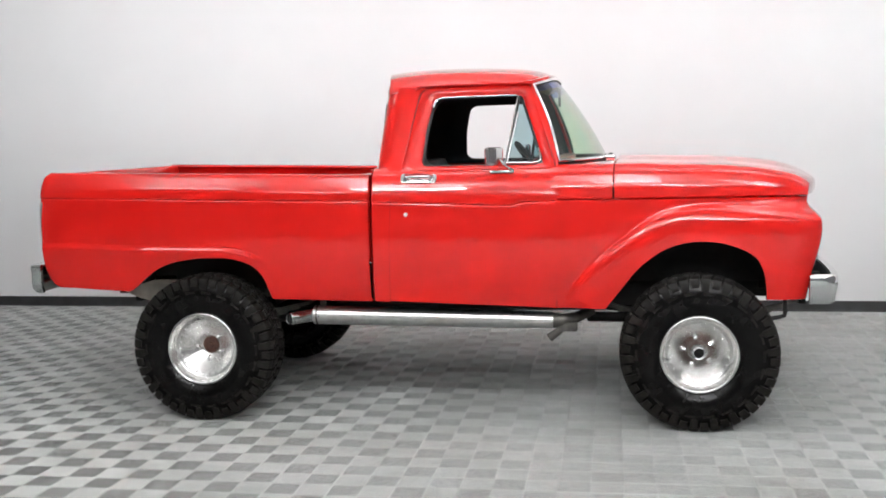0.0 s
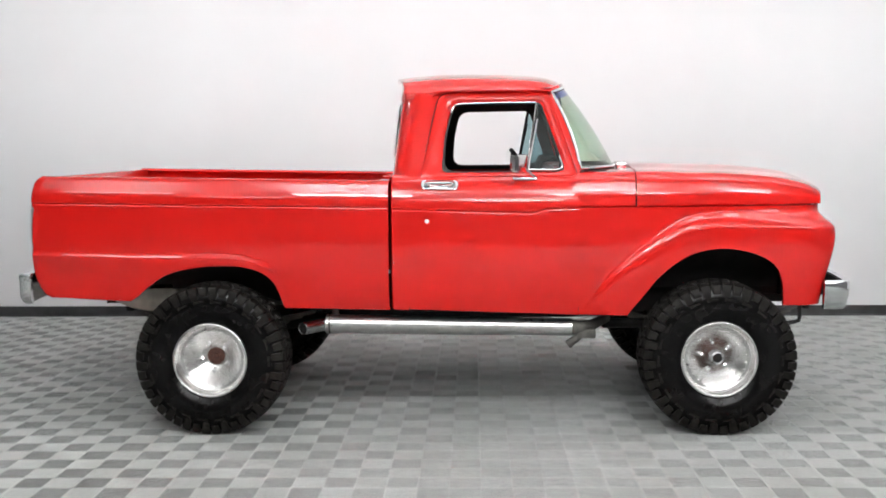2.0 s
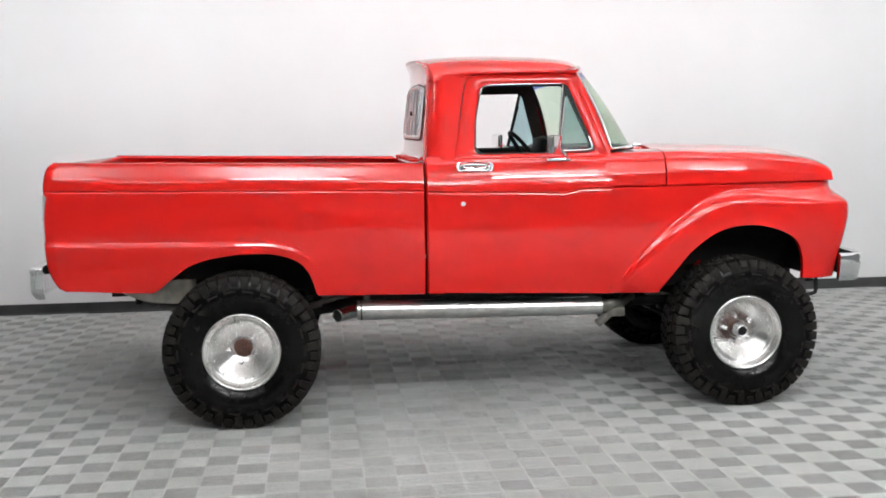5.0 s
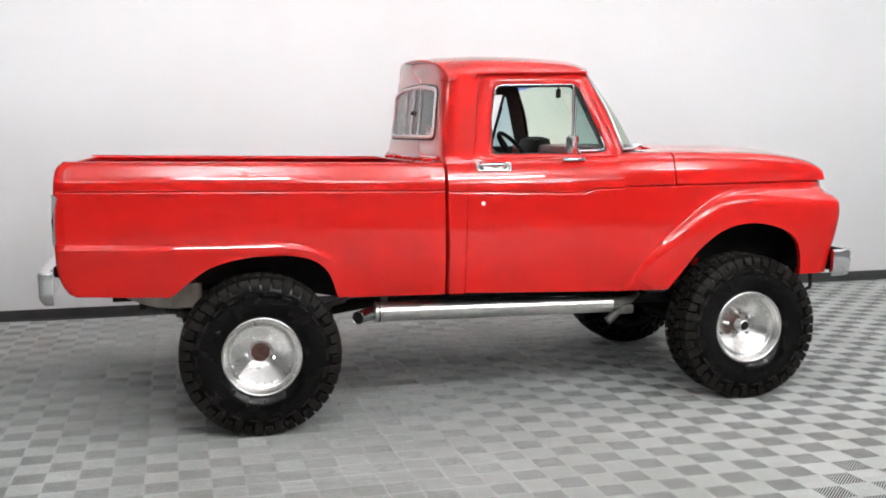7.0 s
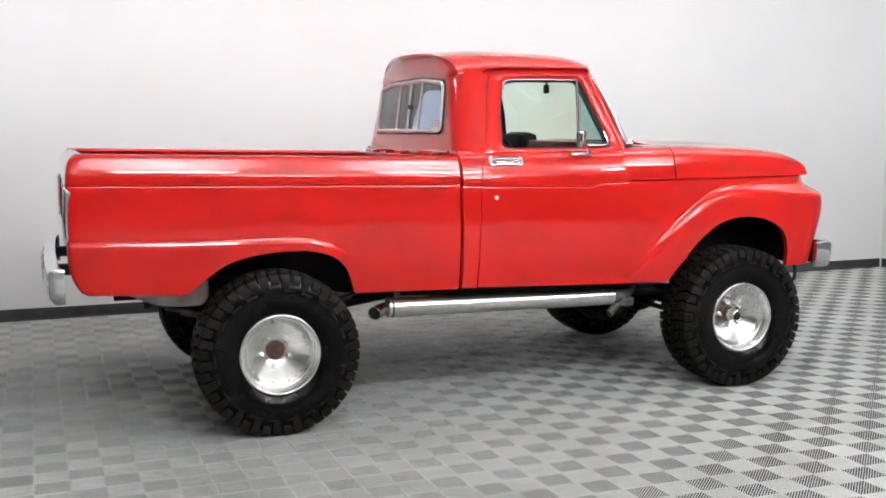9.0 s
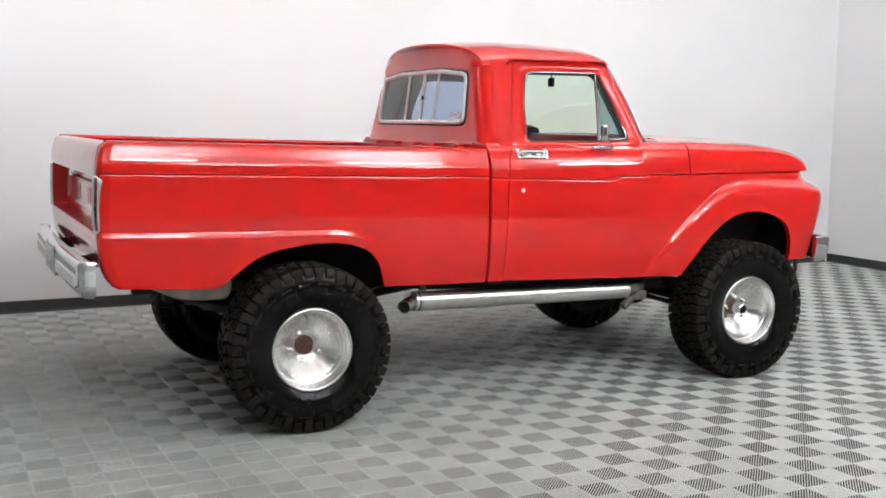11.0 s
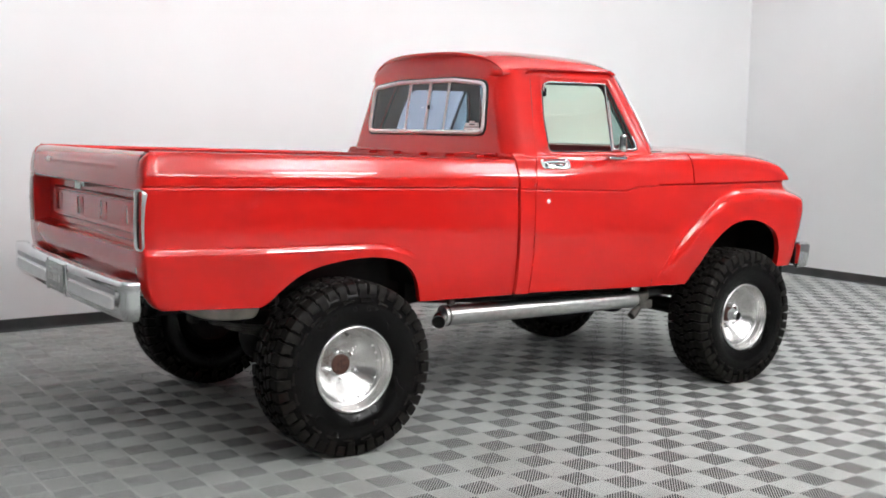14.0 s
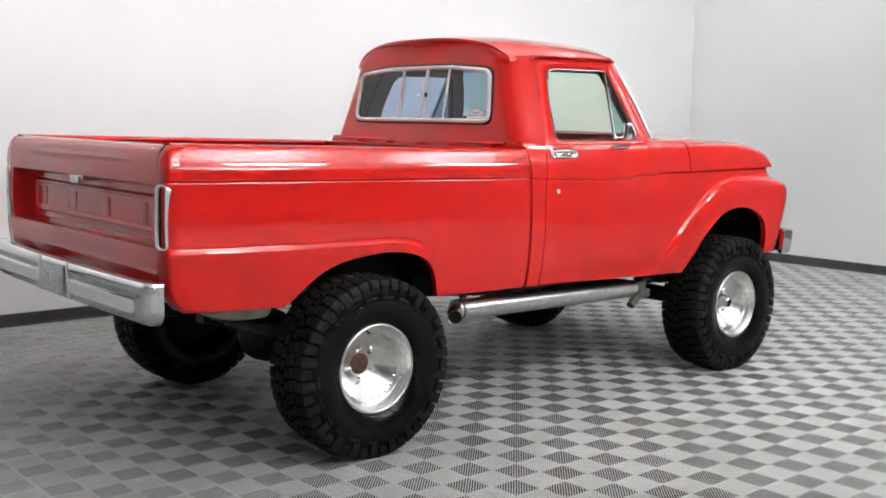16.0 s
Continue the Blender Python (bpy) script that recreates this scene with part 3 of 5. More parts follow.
fen_geo = side_panel(fen_xs, fen_low, lambda x: 1.293, fender_half, fen_shift, 190, 0.035, [(0.01, 0.002), (0.04, 0.002), (0.05, -0.02)])
for flip in (False, True):
    g = mirror_y if flip else (lambda q: q)
    part("front_fender", g(fen_geo), RED, truck, "glossy red front fender with a flared wheel arch")

# hood and cowl
hood_base = curve([(2.0, 0.974), (2.45, 0.970), (2.8, 0.955), (3.1, 0.933), (3.35, 0.905), (3.50, 0.876), (3.7, 0.84)])
section = [(0.012, -0.03), (0.0, 0.0), (0.0, 0.06), (0.004, 0.18), (0.010, 0.36), (0.022, 0.55), (0.040, 0.745), (0.075, 0.875), (0.13, 0.945), (0.22, 0.978), (0.36, 0.990), (0.55, 0.997), (0.75, 1.0)]
section_curve = spline(section, 70)
hood_crest = curve([(0.0, 1.507), (0.15, 1.506), (0.30, 1.498), (0.47, 1.493), (0.62, 1.482), (0.74, 1.467), (0.84, 1.448), (0.91, 1.428), (0.96, 1.404), (0.985, 1.386), (1.0, 1.370)])


def hood_row(u, x0, x1, crest):
    b = float(hood_base(x0 + u * (3.545 - x0))) if x1 > 3 else float(hood_base(x0 + u * (x1 - x0)))
    pts = []
    for dy, f in section_curve:
        y = max(0.0, b - dy * b / 0.97) if dy < 0.74 else 0.0
        front = x1 + (0.15 * (1 - (y / 0.87) ** 2) if x1 > 3 else 0.03 * (1 - (y / 0.95) ** 2))
        rear = x0 + (0.0 if x1 < 3 else 0.03 * (1 - (y / 0.95) ** 2))
        bulge = 0.022 * smooth01((0.62 - y) / 0.34) * smooth01((1.0 - u) / 0.22) if x1 > 3 else 0.0
        pts.append((rear + u * (front - rear), -y, 1.303 + f * (crest - 1.303) + bulge))
    return pts + [(x, -y, z) for x, y, z in reversed(pts[:-1])]


us = np.r_[0.0, 0.0, np.linspace(0.004, 0.8, 26), 0.80 + 0.2 * (1 - (1 - np.linspace(0.05, 1, 22)) ** 1.7)]
rows = [hood_row(u, 2.458, 3.507, float(hood_crest(u))) for u in us]
rows[0] = [(x, y * 0.985, z - 0.02) for x, y, z in rows[0]]
for dx, k in ((0.003, 0.72), (0.003, 0.40), (-0.001, 0.12), (-0.008, -0.05), (-0.03, -0.1)):
    rows.append([(x + dx, y, 1.303 + (z - 1.303) * k if z > 1.303 else z) for x, y, z in rows[len(us) - 1]])
part("hood", grid(rows), RED, truck, "long glossy red hood with a rounded nose")
rows = [hood_row(u, 2.100, 2.449, 1.507) for u in np.linspace(0, 1, 12)]
rows.append([(x, y * 0.985, z - 0.02) for x, y, z in rows[-1]])
part("cowl", grid(rows), RED, truck, "glossy red cowl below the windshield")


# upper cab: side frames lean inwards
def side_y(z):
    return float(np.interp(z, [1.44, 1.49, 1.52, 1.92, 1.97], [0.915, 0.886, 0.872, 0.713, 0.690]))


def on_side(p, out=0.0):
    x, z = p
    return (x, -(side_y(z) + out), z)


win_loop = rounded_loop([(1.349, 1.497), (1.366, 1.70), (1.412, 1.892), (1.925, 1.896), (2.062, 1.497)], [0.03, 0.4, 0.055, 0.03, 0.03], 8)
out_loop = rounded_loop([(1.222, 1.470), (1.292, 1.79), (1.328, 1.957), (1.978, 1.962), (2.132, 1.470)], [0.01, 0.5, 0.075, 0.05, 0.01], 8)


def ring(inner, outer, offs, n=120):
    """A band between two loops on the cab side, in steps of (share, outward offset)."""
    c = np.mean(np.array(inner), axis=0)

    def polar(loop):
        p = resample(loop, 600)
        a = np.unwrap(np.arctan2(p[:, 1] - c[1], p[:, 0] - c[0]))
        if a[-1] < a[0]:
            p, a = p[::-1], a[::-1]
        t = a[0] + (np.linspace(0, 2 * math.pi, n, endpoint=False) - a[0]) % (2 * math.pi)
        a2, p2 = np.r_[a, a[0] + 2 * math.pi], np.vstack([p, p[:1]])
        return np.stack([np.interp(t, a2, p2[:, k]) for k in (0, 1)], 1)
    A, B = polar(inner), polar(outer)
    return grid([[on_side(A[i] * (1 - s) + B[i] * s, o) for i in range(n)] for s, o in offs], loop_v=True)


frame_geo = ring(win_loop, out_loop, [(0.0, -0.045), (0.0, -0.012), (0.05, -0.004), (0.14, 0.0), (0.30, 0.008), (0.6, 0.012), (0.85, 0.012), (0.97, 0.008), (1.0, 0.0), (1.0, -0.03)])
trim_loop = rounded_loop([(1.356, 1.502), (1.374, 1.70), (1.414, 1.882), (1.910, 1.886), (2.048, 1.502)], [0.07, 0.4, 0.09, 0.05, 0.05], 8)
trim_geo = ring(trim_loop, out_loop, [(0.25, -0.046), (0.0, -0.050), (0.0, -0.058), (0.5, -0.064), (1.0, -0.060)])
seal_geo = ring(win_loop, out_loop, [(-0.06, -0.020), (-0.06, -0.008), (0.03, -0.006)])


out_path = [p for p in resample(out_loop, 240) if p[1] > 1.485]
k0 = max(range(len(out_path)), key=lambda i: np.linalg.norm(out_path[i] - out_path[i - 1]))
out_path = out_path[k0:] + out_path[:k0]


def build_door(flip):
    g = mirror_y if flip else (lambda q: q)
    door = part("door", g(door_geo), RED, truck, "glossy red cab door with its window rolled down")
    part("window_frame", g(frame_geo), RED, door, "red upper door frame")
    part("window_seal", g(seal_geo), SEAL, door, "black rubber window seal")
    part("inner_trim", g(trim_geo), LINER, door, "black trim round the inside of the window")
    part("door_gap", g(tube([on_side(p, 0.004) for p in out_path], 0.0045, 6)), SEAL, door, "dark shut line round the door frame")
    top = [on_side(p, 0.004) for p in ((1.402, 1.84), (1.412, 1.872), (1.442, 1.890), (1.52, 1.894), (1.7, 1.896), (1.895, 1.897))]
    part("window_trim", g(tube(spline(top, 30), 0.006, 8)), CHROME, door, "thin chrome strip along the window top")
    post = [on_side((1.902, 1.893), -0.004), on_side((1.835, 1.497), -0.004)]
    part("vent_post", g(tube([Vector(post[0]).lerp(Vector(post[1]), t) for t in np.linspace(0, 1, 6)], 0.010, 8, flat=0.6)), WORN_CHROME, door, "chrome vent window post")
    tri = [(1.912, 1.885), (1.930, 1.880), (2.046, 1.512), (2.040, 1.503), (1.846, 1.503)]
    glass = [on_side(p, -0.012) for p in tri]
    part("vent_window", g((glass, [tuple(range(len(glass)))])), GLASS_BLUE, door, "tinted triangular vent window", smooth=False)
    edge = rounded_loop([(1.908, 1.882), (1.928, 1.882), (2.050, 1.505), (1.846, 1.505)], [0.004, 0.012, 0.045, 0.01], 7)
    part("vent_seal", g(tube([on_side(p, -0.012) for p in resample(edge, 60)], 0.0075, 6, True)), SEAL, door, "black rubber round the vent window")
    lower = [(1.905, 1.80), (1.872, 1.64), (1.850, 1.518), (1.862, 1.508), (1.95, 1.507), (2.010, 1.508), (2.036, 1.517), (2.040, 1.540), (2.026, 1.588)]
    part("vent_frame", g(tube([on_side(p, -0.004) for p in spline(lower, 40)], 0.0055, 8)), CHROME, door, "bright chrome vent window frame")
    # pull handle with a recessed cup and a button
    hz, hx = 1.430, 1.340
    hy = cab_half(hx, hz)
    skin = lambda x, z: -cab_half(x, z)
    plate_loop = resample(rounded_loop([(1.238, 1.404), (1.440, 1.400), (1.446, 1.428), (1.440, 1.454), (1.238, 1.458), (1.232, 1.430)], 0.018, 6), 60)
    hc = np.mean(plate_loop, axis=0)
    rows = [[(hc[0] + (x - hc[0]) * k, skin(x, z) - o, hc[1] + (z - hc[1]) * k) for x, z in plate_loop] for k, o in ((1.0, -0.004), (1.0, 0.006), (0.96, 0.010), (0.86, 0.010), (0.80, 0.002), (0.4, -0.002), (0.02, -0.002))]
    handle = part("door_handle", g(grid(rows, loop_v=True)), CHROME, door, "chrome pull handle in an oblong plate")
    part("handle_grip", g(join(
        tube([(1.262, -hy + 0.004, hz + 0.006), (1.275, -hy - 0.016, hz + 0.009), (1.34, -hy - 0.024, hz + 0.010), (1.405, -hy - 0.018, hz + 0.009), (1.420, -hy + 0.004, hz + 0.006)],
             [0.009, 0.011, 0.012, 0.011, 0.009], 10, flat=0.8),
        tube([(1.262, -hy + 0.002, hz - 0.008), (1.262, -hy - 0.012, hz - 0.008)], 0.011, 12))), CHROME, handle, "chrome grip and push button")
    part("keyhole", g(moved(lathe([(0.001, -0.004), (0.010, -0.004), (0.013, 0.0), (0.013, 0.006)], 16), Matrix.Translation((1.265, -cab_half(1.265, 1.222), 1.222)))), ALU_FRAME, door, "round bright key lock")
    # side mirror on a slender arm
    arm = tube([(1.885, -0.925, 1.462), (1.860, -0.960, 1.485), (1.815, -0.995, 1.53)], [0.012, 0.009, 0.008], 8)
    foot = box(1.755, 1.895, -0.945, -0.905, 1.452, 1.468, 0.006)
    part("mirror_arm", g(join(arm, foot)), CHROME, door, "chrome mirror bracket")
    tilt = Matrix.Translation((1.790, -1.01, 1.548)) @ Matrix.Rotation(radians(-20 if flip else -40), 4, "Z")
    head = moved(box(-0.020, 0.018, -0.060, 0.060, -0.052, 0.052, 0.016), tilt)
    mirror = part("side_mirror", g(head), CHROME, door, "square chrome side mirror")
    face = moved(box(-0.024, -0.0205, -0.052, 0.052, -0.042, 0.042, 0.002), tilt)
    part("mirror_glass", g(face), MIRROR, mirror, "mirror glass")
    # inner door skin
    inner = [[(x, -(cab_half(x, z) - 0.075), z) for z in np.linspace(0.75, 1.47, 10)] for x in np.linspace(1.20, 2.10, 8)]
    part("door_lining", g(grid(inner)), DARK_RED, door, "red enamelled inner door panel")
    return door


build_door(False)
build_door(True)


# cab back with its corners, and the opening for the rear window
def back_x(z):
    return 1.064 + 0.10 * (z - 1.55)


def frame_rear(z):
    return float(np.interp(z, [1.44, 1.49, 1.79, 1.90, 1.945, 1.965], [1.228, 1.236, 1.294, 1.318, 1.345, 1.40]))


def back_row(z):
    """Plan of the cab's rear half at a height, from the door edge round to the middle."""
    s, xb, xd, r = side_y(z) + 0.010, back_x(z), frame_rear(z) - 0.006, 0.125
    pts = [(xd, -s + 0.03), (xd, -s), (xd - 0.4 * (xd - xb - r), -s)]
    for a in np.linspace(0, math.pi / 2, 10):
        pts.append((xb + r - r * math.sin(a), -(s - r) - r * math.cos(a)))
    yc = s - r
    for y in np.r_[np.linspace(yc - 0.01, 0.645, 3)[0:0], 0.640, np.linspace(0.60, 0.0, 9)]:
        y = min(y, yc - 0.002)
        pts.append((xb - 0.017 * (1 - (y / yc) ** 2), -y))
    return [(x, y, z) for x, y in pts]


RW_LOW, RW_HIGH, RW_HALF = 1.592, 1.905, 0.638
zs = [1.40, 1.44, 1.49, 1.54, RW_LOW, 1.65, 1.72, 1.79, 1.86, RW_HIGH, 1.925, 1.945, 1.962]
rows = [back_row(z) for z in zs]
k_win = len(rows[0]) - 10           # first column at the window's edge
v, f = grid(rows)
n = len(rows[0])
f = [q for q in f if not (zs.index(RW_LOW) <= q[0] // n < zs.index(RW_HIGH) and q[0] % n >= k_win)]
back_geo = join((v, f), mirror_y((v, f)))
shell = part("cab_back", back_geo, RED, truck, "glossy red cab back panel with rounded corners")
inner_v = [(x + 0.012 + 0.014 * smooth01((1.3 - x) / 0.2), y * 0.972, z) for x, y, z in v]
part("back_lining", join((inner_v, f), mirror_y((inner_v, f))), LINER, shell, "dark lining inside the cab back")


def on_back(y, z, out=0.0):
    r = 0.125
    yc = side_y(z) + 0.010 - r
    over = min(r, max(0.0, abs(y) - yc))
    return (back_x(z) + r - math.sqrt(r * r - over * over) - 0.017 * (1 - (min(abs(y), yc) / yc) ** 2) - out, y, z)


# roof: crowned sheet with an overhanging rear visor
def roof_z(x):
    return float(np.interp(x, [0.95, 1.0, 1.1, 1.3, 1.5, 1.7, 1.9, 2.0, 2.06, 2.1], [2.062, 2.074, 2.086, 2.096, 2.096, 2.090, 2.078, 2.062, 2.040, 2.005]))


def roof_point(u, w):
    """u from rear to front, w across, -1 to 1."""
    a = abs(w)
    y = (0.720 - 0.012 * (1 - smooth01((u - 0.1) / 0.25)) - 0.014 * smooth01((u - 0.86) / 0.14)) * w
    xr = 1.034 + 0.105 * a ** 1.5
    xf = 2.085 - 0.092 * a ** 2.4
    x = xr + u * (xf - xr)
    zc = roof_z(1.0 + u * (2.085 - 1.0))
    zd = 1.928 + 0.034 * smooth01(u / 0.28)
    z = zd + (zc - zd) * max(0.0, 1 - a ** 3.1) ** 0.58
    return (x, y, z)


ws = np.sin(np.linspace(-math.pi / 2, math.pi / 2, 45))
us = np.r_[np.linspace(0, 0.08, 5), np.linspace(0.12, 0.9, 18), np.linspace(0.93, 1.0, 6)]
top = [[roof_point(u, w) for w in ws] for u in us]
lip = []
for dx, dz in ((-0.003, -0.004), (-0.004, -0.010), (-0.002, -0.016), (0.004, -0.020)):
    lip.append([(x + dx, y, z + dz * (0.35 + 0.65 * (1 - (abs(y) / 0.720) ** 4))) for x, y, z in top[0]])
under = []
for s in np.linspace(0.08, 1.0, 12):
    row = []
    for x, y, z in lip[-1]:
        a = (abs(y) / 0.720)
        tz = 1.918 + 0.010 * (1 - a ** 2)
        tx = on_back(0.95 * y, tz, 0.002)[0]
        row.append((x + (tx - x) * math.sin(s * math.pi / 2), y * (1 - 0.05 * s), z + (tz - z) * (1 - math.cos(s * math.pi / 2))))
    under.append(row)
roof_geo = grid(under[::-1] + lip[::-1] + top)
roof = part("roof", roof_geo, RED, truck, "glossy red crowned roof with a rear visor lip")
lining = [[(x, y * 0.93, z - 0.035) for x, y, z in r] for r in top[3:-1]]
part("headliner", grid(lining), LINER, roof, "dark cab headliner")
for sgn in (-1, 1):
    gut = [(x, sgn * 0.722, z) for x, z in ((1.29, 1.940), (1.32, 1.960), (1.37, 1.966), (1.6, 1.968), (1.9, 1.970), (1.965, 1.965), (1.985, 1.955))]
    part("drip_rail", tube(spline(gut, 36), 0.007, 8, flat=0.8), RED, roof, "red drip rail above the door")
    rail_top = [[(x, sgn * yy, zz) for x in np.linspace(1.30, 1.985, 12)] for yy, zz in ((0.716, 1.965), (0.704, 1.956), (0.680, 1.945))]
    part("roof_rail", grid(rail_top), RED, roof)

# windshield, its pillars and trim
ws_low = lambda w: (2.398 - 0.258 * abs(w) ** 4, 0.872 * w, 1.520 - 0.012 * abs(w) ** 2)
ws_top = lambda w: (2.088 - 0.106 * abs(w) ** 4, 0.690 * w, 2.008 - 0.055 * abs(w) ** 2.6)
wv = np.linspace(-1, 1, 33)


def ws_point(w, t):
    a, b = Vector(ws_low(w)), Vector(ws_top(w))
    p = a.lerp(b, t)
    p.x += 0.02 * math.sin(math.pi * t)
    return p


glass_rows = [[ws_point(w, t) for w in wv] for t in np.linspace(0.0, 0.91, 10)]
shield = part("windshield", grid(glass_rows), GLASS_GREEN, truck, "green tinted curved windshield")
band = [[ws_point(w, t) for w in wv] for t in np.linspace(0.91, 1.0, 4)]
part("sunshade_band", grid(band), GLASS_BAND, shield, "blue tinted sunshade band")
border = [ws_point(w, 0) for w in wv] + [ws_point(1, t) for t in np.linspace(0.1, 0.9, 9)] + [ws_point(w, 1) for w in wv[::-1]] + [ws_point(-1, t) for t in np.linspace(0.9, 0.1, 9)]
part("windshield_seal", tube(border, 0.012, 8, True), SEAL, shield, "black rubber windshield seal")
part("windshield_trim", tube([p + Vector((0.008, 0.014 * p.y, 0.006)) for p in border], 0.009, 8, True), CHROME, shield, "bright windshield trim")
for sgn in (-1, 1):
    pil = []
    for t in np.linspace(-0.06, 1.0, 14):
        z = 1.508 + t * (1.962 - 1.508)
        xa = 2.124 + (1.974 - 2.124) * t
        p = ws_point(sgn, min(1, max(0, t)))
        pil.append([(xa - 0.005, sgn * (side_y(z) - 0.03), z), (xa - 0.003, sgn * (side_y(z) + 0.008), z), (xa + 0.008, sgn * (side_y(z) + 0.012), z), (p.x + 0.004, sgn * (abs(p.y) + 0.012), z), (p.x - 0.01, sgn * (abs(p.y) - 0.05), z)])
    part("windshield_pillar", grid(pil), RED, truck, "red windshield pillar")
header = [[(ws_top(w)[0] + d, ws_top(w)[1] * 1.02, ws_top(w)[2] + h) for w in wv] for d, h in ((-0.05, -0.02), (-0.005, -0.005), (0.004, 0.010), (-0.006, 0.028), (-0.06, 0.03))]
part("windshield_header", grid(header), RED, truck)
for y0, y1 in ((-0.42, 0.12), (0.10, 0.62)):
    a, b = Vector((2.43, y0, 1.514)), Vector((2.41, y1, 1.524))
    part("wiper", tube([a, a.lerp(b, 0.5) + Vector((0.012, 0, 0.01)), b], 0.005, 6), VINYL, truck, "dark wiper arm")
part("wiper_pivot", box(2.40, 2.46, -0.47, -0.40, 1.505, 1.535, 0.01), CHROME, truck, "chrome wiper pivot")

# rear sliding window
rw_corners = [(-RW_HALF, RW_LOW), (RW_HALF, RW_LOW), (RW_HALF - 0.026, RW_HIGH - 0.022), (0.3, RW_HIGH + 0.006), (-0.3, RW_HIGH + 0.006), (-RW_HALF + 0.026, RW_HIGH - 0.022)]
rw_loop = resample(rounded_loop(rw_corners, [0.05, 0.05, 0.06, 0.3, 0.3, 0.06], 8), 140)
part("back_ledge", tube([(back_x(1.475) - 0.006, y, 1.478) for y in np.linspace(-0.77, 0.77, 8)], 0.010, 8), RED, truck, "red ledge below the rear window")
rw = part("rear_window", grid([[on_back(y * s, RW_LOW + 0.155 + (z - RW_LOW - 0.155) * s, 0.004) for y, z in rw_loop] for s in (0.985, 0.6, 0.25, 0.02)], loop_v=True), GLASS_REAR, truck, "tinted sliding rear window in an aluminium frame", smooth=False)
def rim_point(y, z, k):
    """A point of the window's outline pushed out to a plain oblong."""
    c = 0.5 * (RW_LOW + RW_HIGH)
    s = max(abs(y) / 0.675, abs(z - c) / (0.5 * (RW_HIGH - RW_LOW) + 0.022))
    return on_back(y * (1 - k + k / s), c + (z - c) * (1 - k + k / s), 0.0015)


part("window_surround", grid([[rim_point(y, z, k) for y, z in rw_loop] for k in (0.0, 0.5, 1.0)], loop_v=True), RED, shell, "red panel round the rear window")
part("rubber_seal", tube([on_back(y * 1.012, z + (0.005 if z > 1.7 else -0.006), -0.002) for y, z in rw_loop], 0.0105, 8, True), SEAL, rw, "black rubber gasket")
part("aluminium_frame", tube([on_back(y * 0.985, z + (-0.006 if z > 1.7 else 0.006), 0.004) for y, z in rw_loop], 0.0135, 8, True), ALU_FRAME, rw, "pale aluminium frame")
for y, r in ((0.160, 0.009), (-0.065, 0.011), (-0.258, 0.008)):
    bar = tube([on_back(y + 0.014, RW_LOW + 0.01, 0.006), on_back(y - 0.014, RW_HIGH - 0.002, 0.006)], r, 8)
    part("window_post", bar, ALU_FRAME, rw, "pale aluminium upright")
part("latch", tube([on_back(-0.085, 1.735, 0.014), on_back(-0.085, 1.76, 0.016)], 0.008, 8), BLACK, rw, "small black latch")
st = []
for a, b, c, d in ((-0.592, -0.452, 1.614, 1.627), (-0.59, -0.455, 1.632, 1.640), (-0.585, -0.55, 1.642, 1.654), (-0.55, -0.50, 1.648, 1.664), (-0.50, -0.46, 1.641, 1.652)):
    st.append(([on_back(a, c, 0.008), on_back(b, c, 0.008), on_back(b, d, 0.008), on_back(a, d, 0.008)], [(0, 1, 2, 3)]))
part("sticker", join(*st), WHITE_PAINT, rw, "small white sticker on the glass", smooth=False)

# ---- tailgate and bed ----
pillar_rows = []
for z in np.linspace(0.80, 1.492, 30):
    px, out = float(rear_profile(z)), max(0.90, bed_half(-1.04, z))
    pillar_rows.append([(px + 0.010, -0.8798, z), (px + 0.001, -0.8802, z), (px - 0.001, -0.8820, z), (px - 0.001, -(out - 0.010), z), (px + 0.004, -out, z)])
for g in (lambda q: q, mirror_y):
    part("tail_pillar", g(grid(pillar_rows)), RED, truck, "red bed corner post")

TG = 0.880


def gate_x(y, z):
    x = float(rear_profile(z)) - 0.002
    inside = smooth01((0.864 - abs(y)) / 0.018) * smooth01((z - 1.058) / 0.020) * smooth01((1.328 - z) / 0.020)
    plaque = smooth01((0.725 - abs(y)) / 0.010) * smooth01((z - 1.105) / 0.010) * smooth01((1.275 - z) / 0.010)
    field = smooth01((0.708 - abs(y)) / 0.006) * smooth01((z - 1.122) / 0.006) * smooth01((1.258 - z) / 0.006)
    x += 0.086 * inside - 0.016 * inside * plaque + 0.004 * field * inside
    x -= 0.006 * math.exp(-((z - 1.425) / 0.008) ** 2) * smooth01((0.6 - abs(y)) / 0.05)
    return x


ys = np.unique(np.round(np.r_[np.linspace(-TG, -0.868, 3), np.linspace(-0.865, -0.845, 14), np.linspace(-0.84, -0.64, 36), np.linspace(-0.61, 0.61, 24), np.linspace(0.64, 0.84, 36), np.linspace(0.845, 0.865, 14), np.linspace(0.868, TG, 3)], 4))
zs = np.unique(np.round(np.r_[np.linspace(0.895, 1.05, 12), np.linspace(1.055, 1.14, 24), np.linspace(1.15, 1.24, 6), np.linspace(1.25, 1.345, 26), np.linspace(1.36, 1.49, 18)], 4))
rows = [[(gate_x(y, z), y, z) for z in zs] for y in ys]
rows = [[(r[0][0] + 0.03, r[0][1], r[0][2])] + r + [(r[-1][0] + 0.02, r[-1][1], r[-1][2] + 0.004), (r[-1][0] + 0.05, r[-1][1], r[-1][2] + 0.002), (r[-1][0] + 0.055, r[-1][1], 1.44), (r[-1][0] + 0.075, r[-1][1], 1.36), (r[-1][0] + 0.075, r[-1][1], 1.0)] for r in rows]
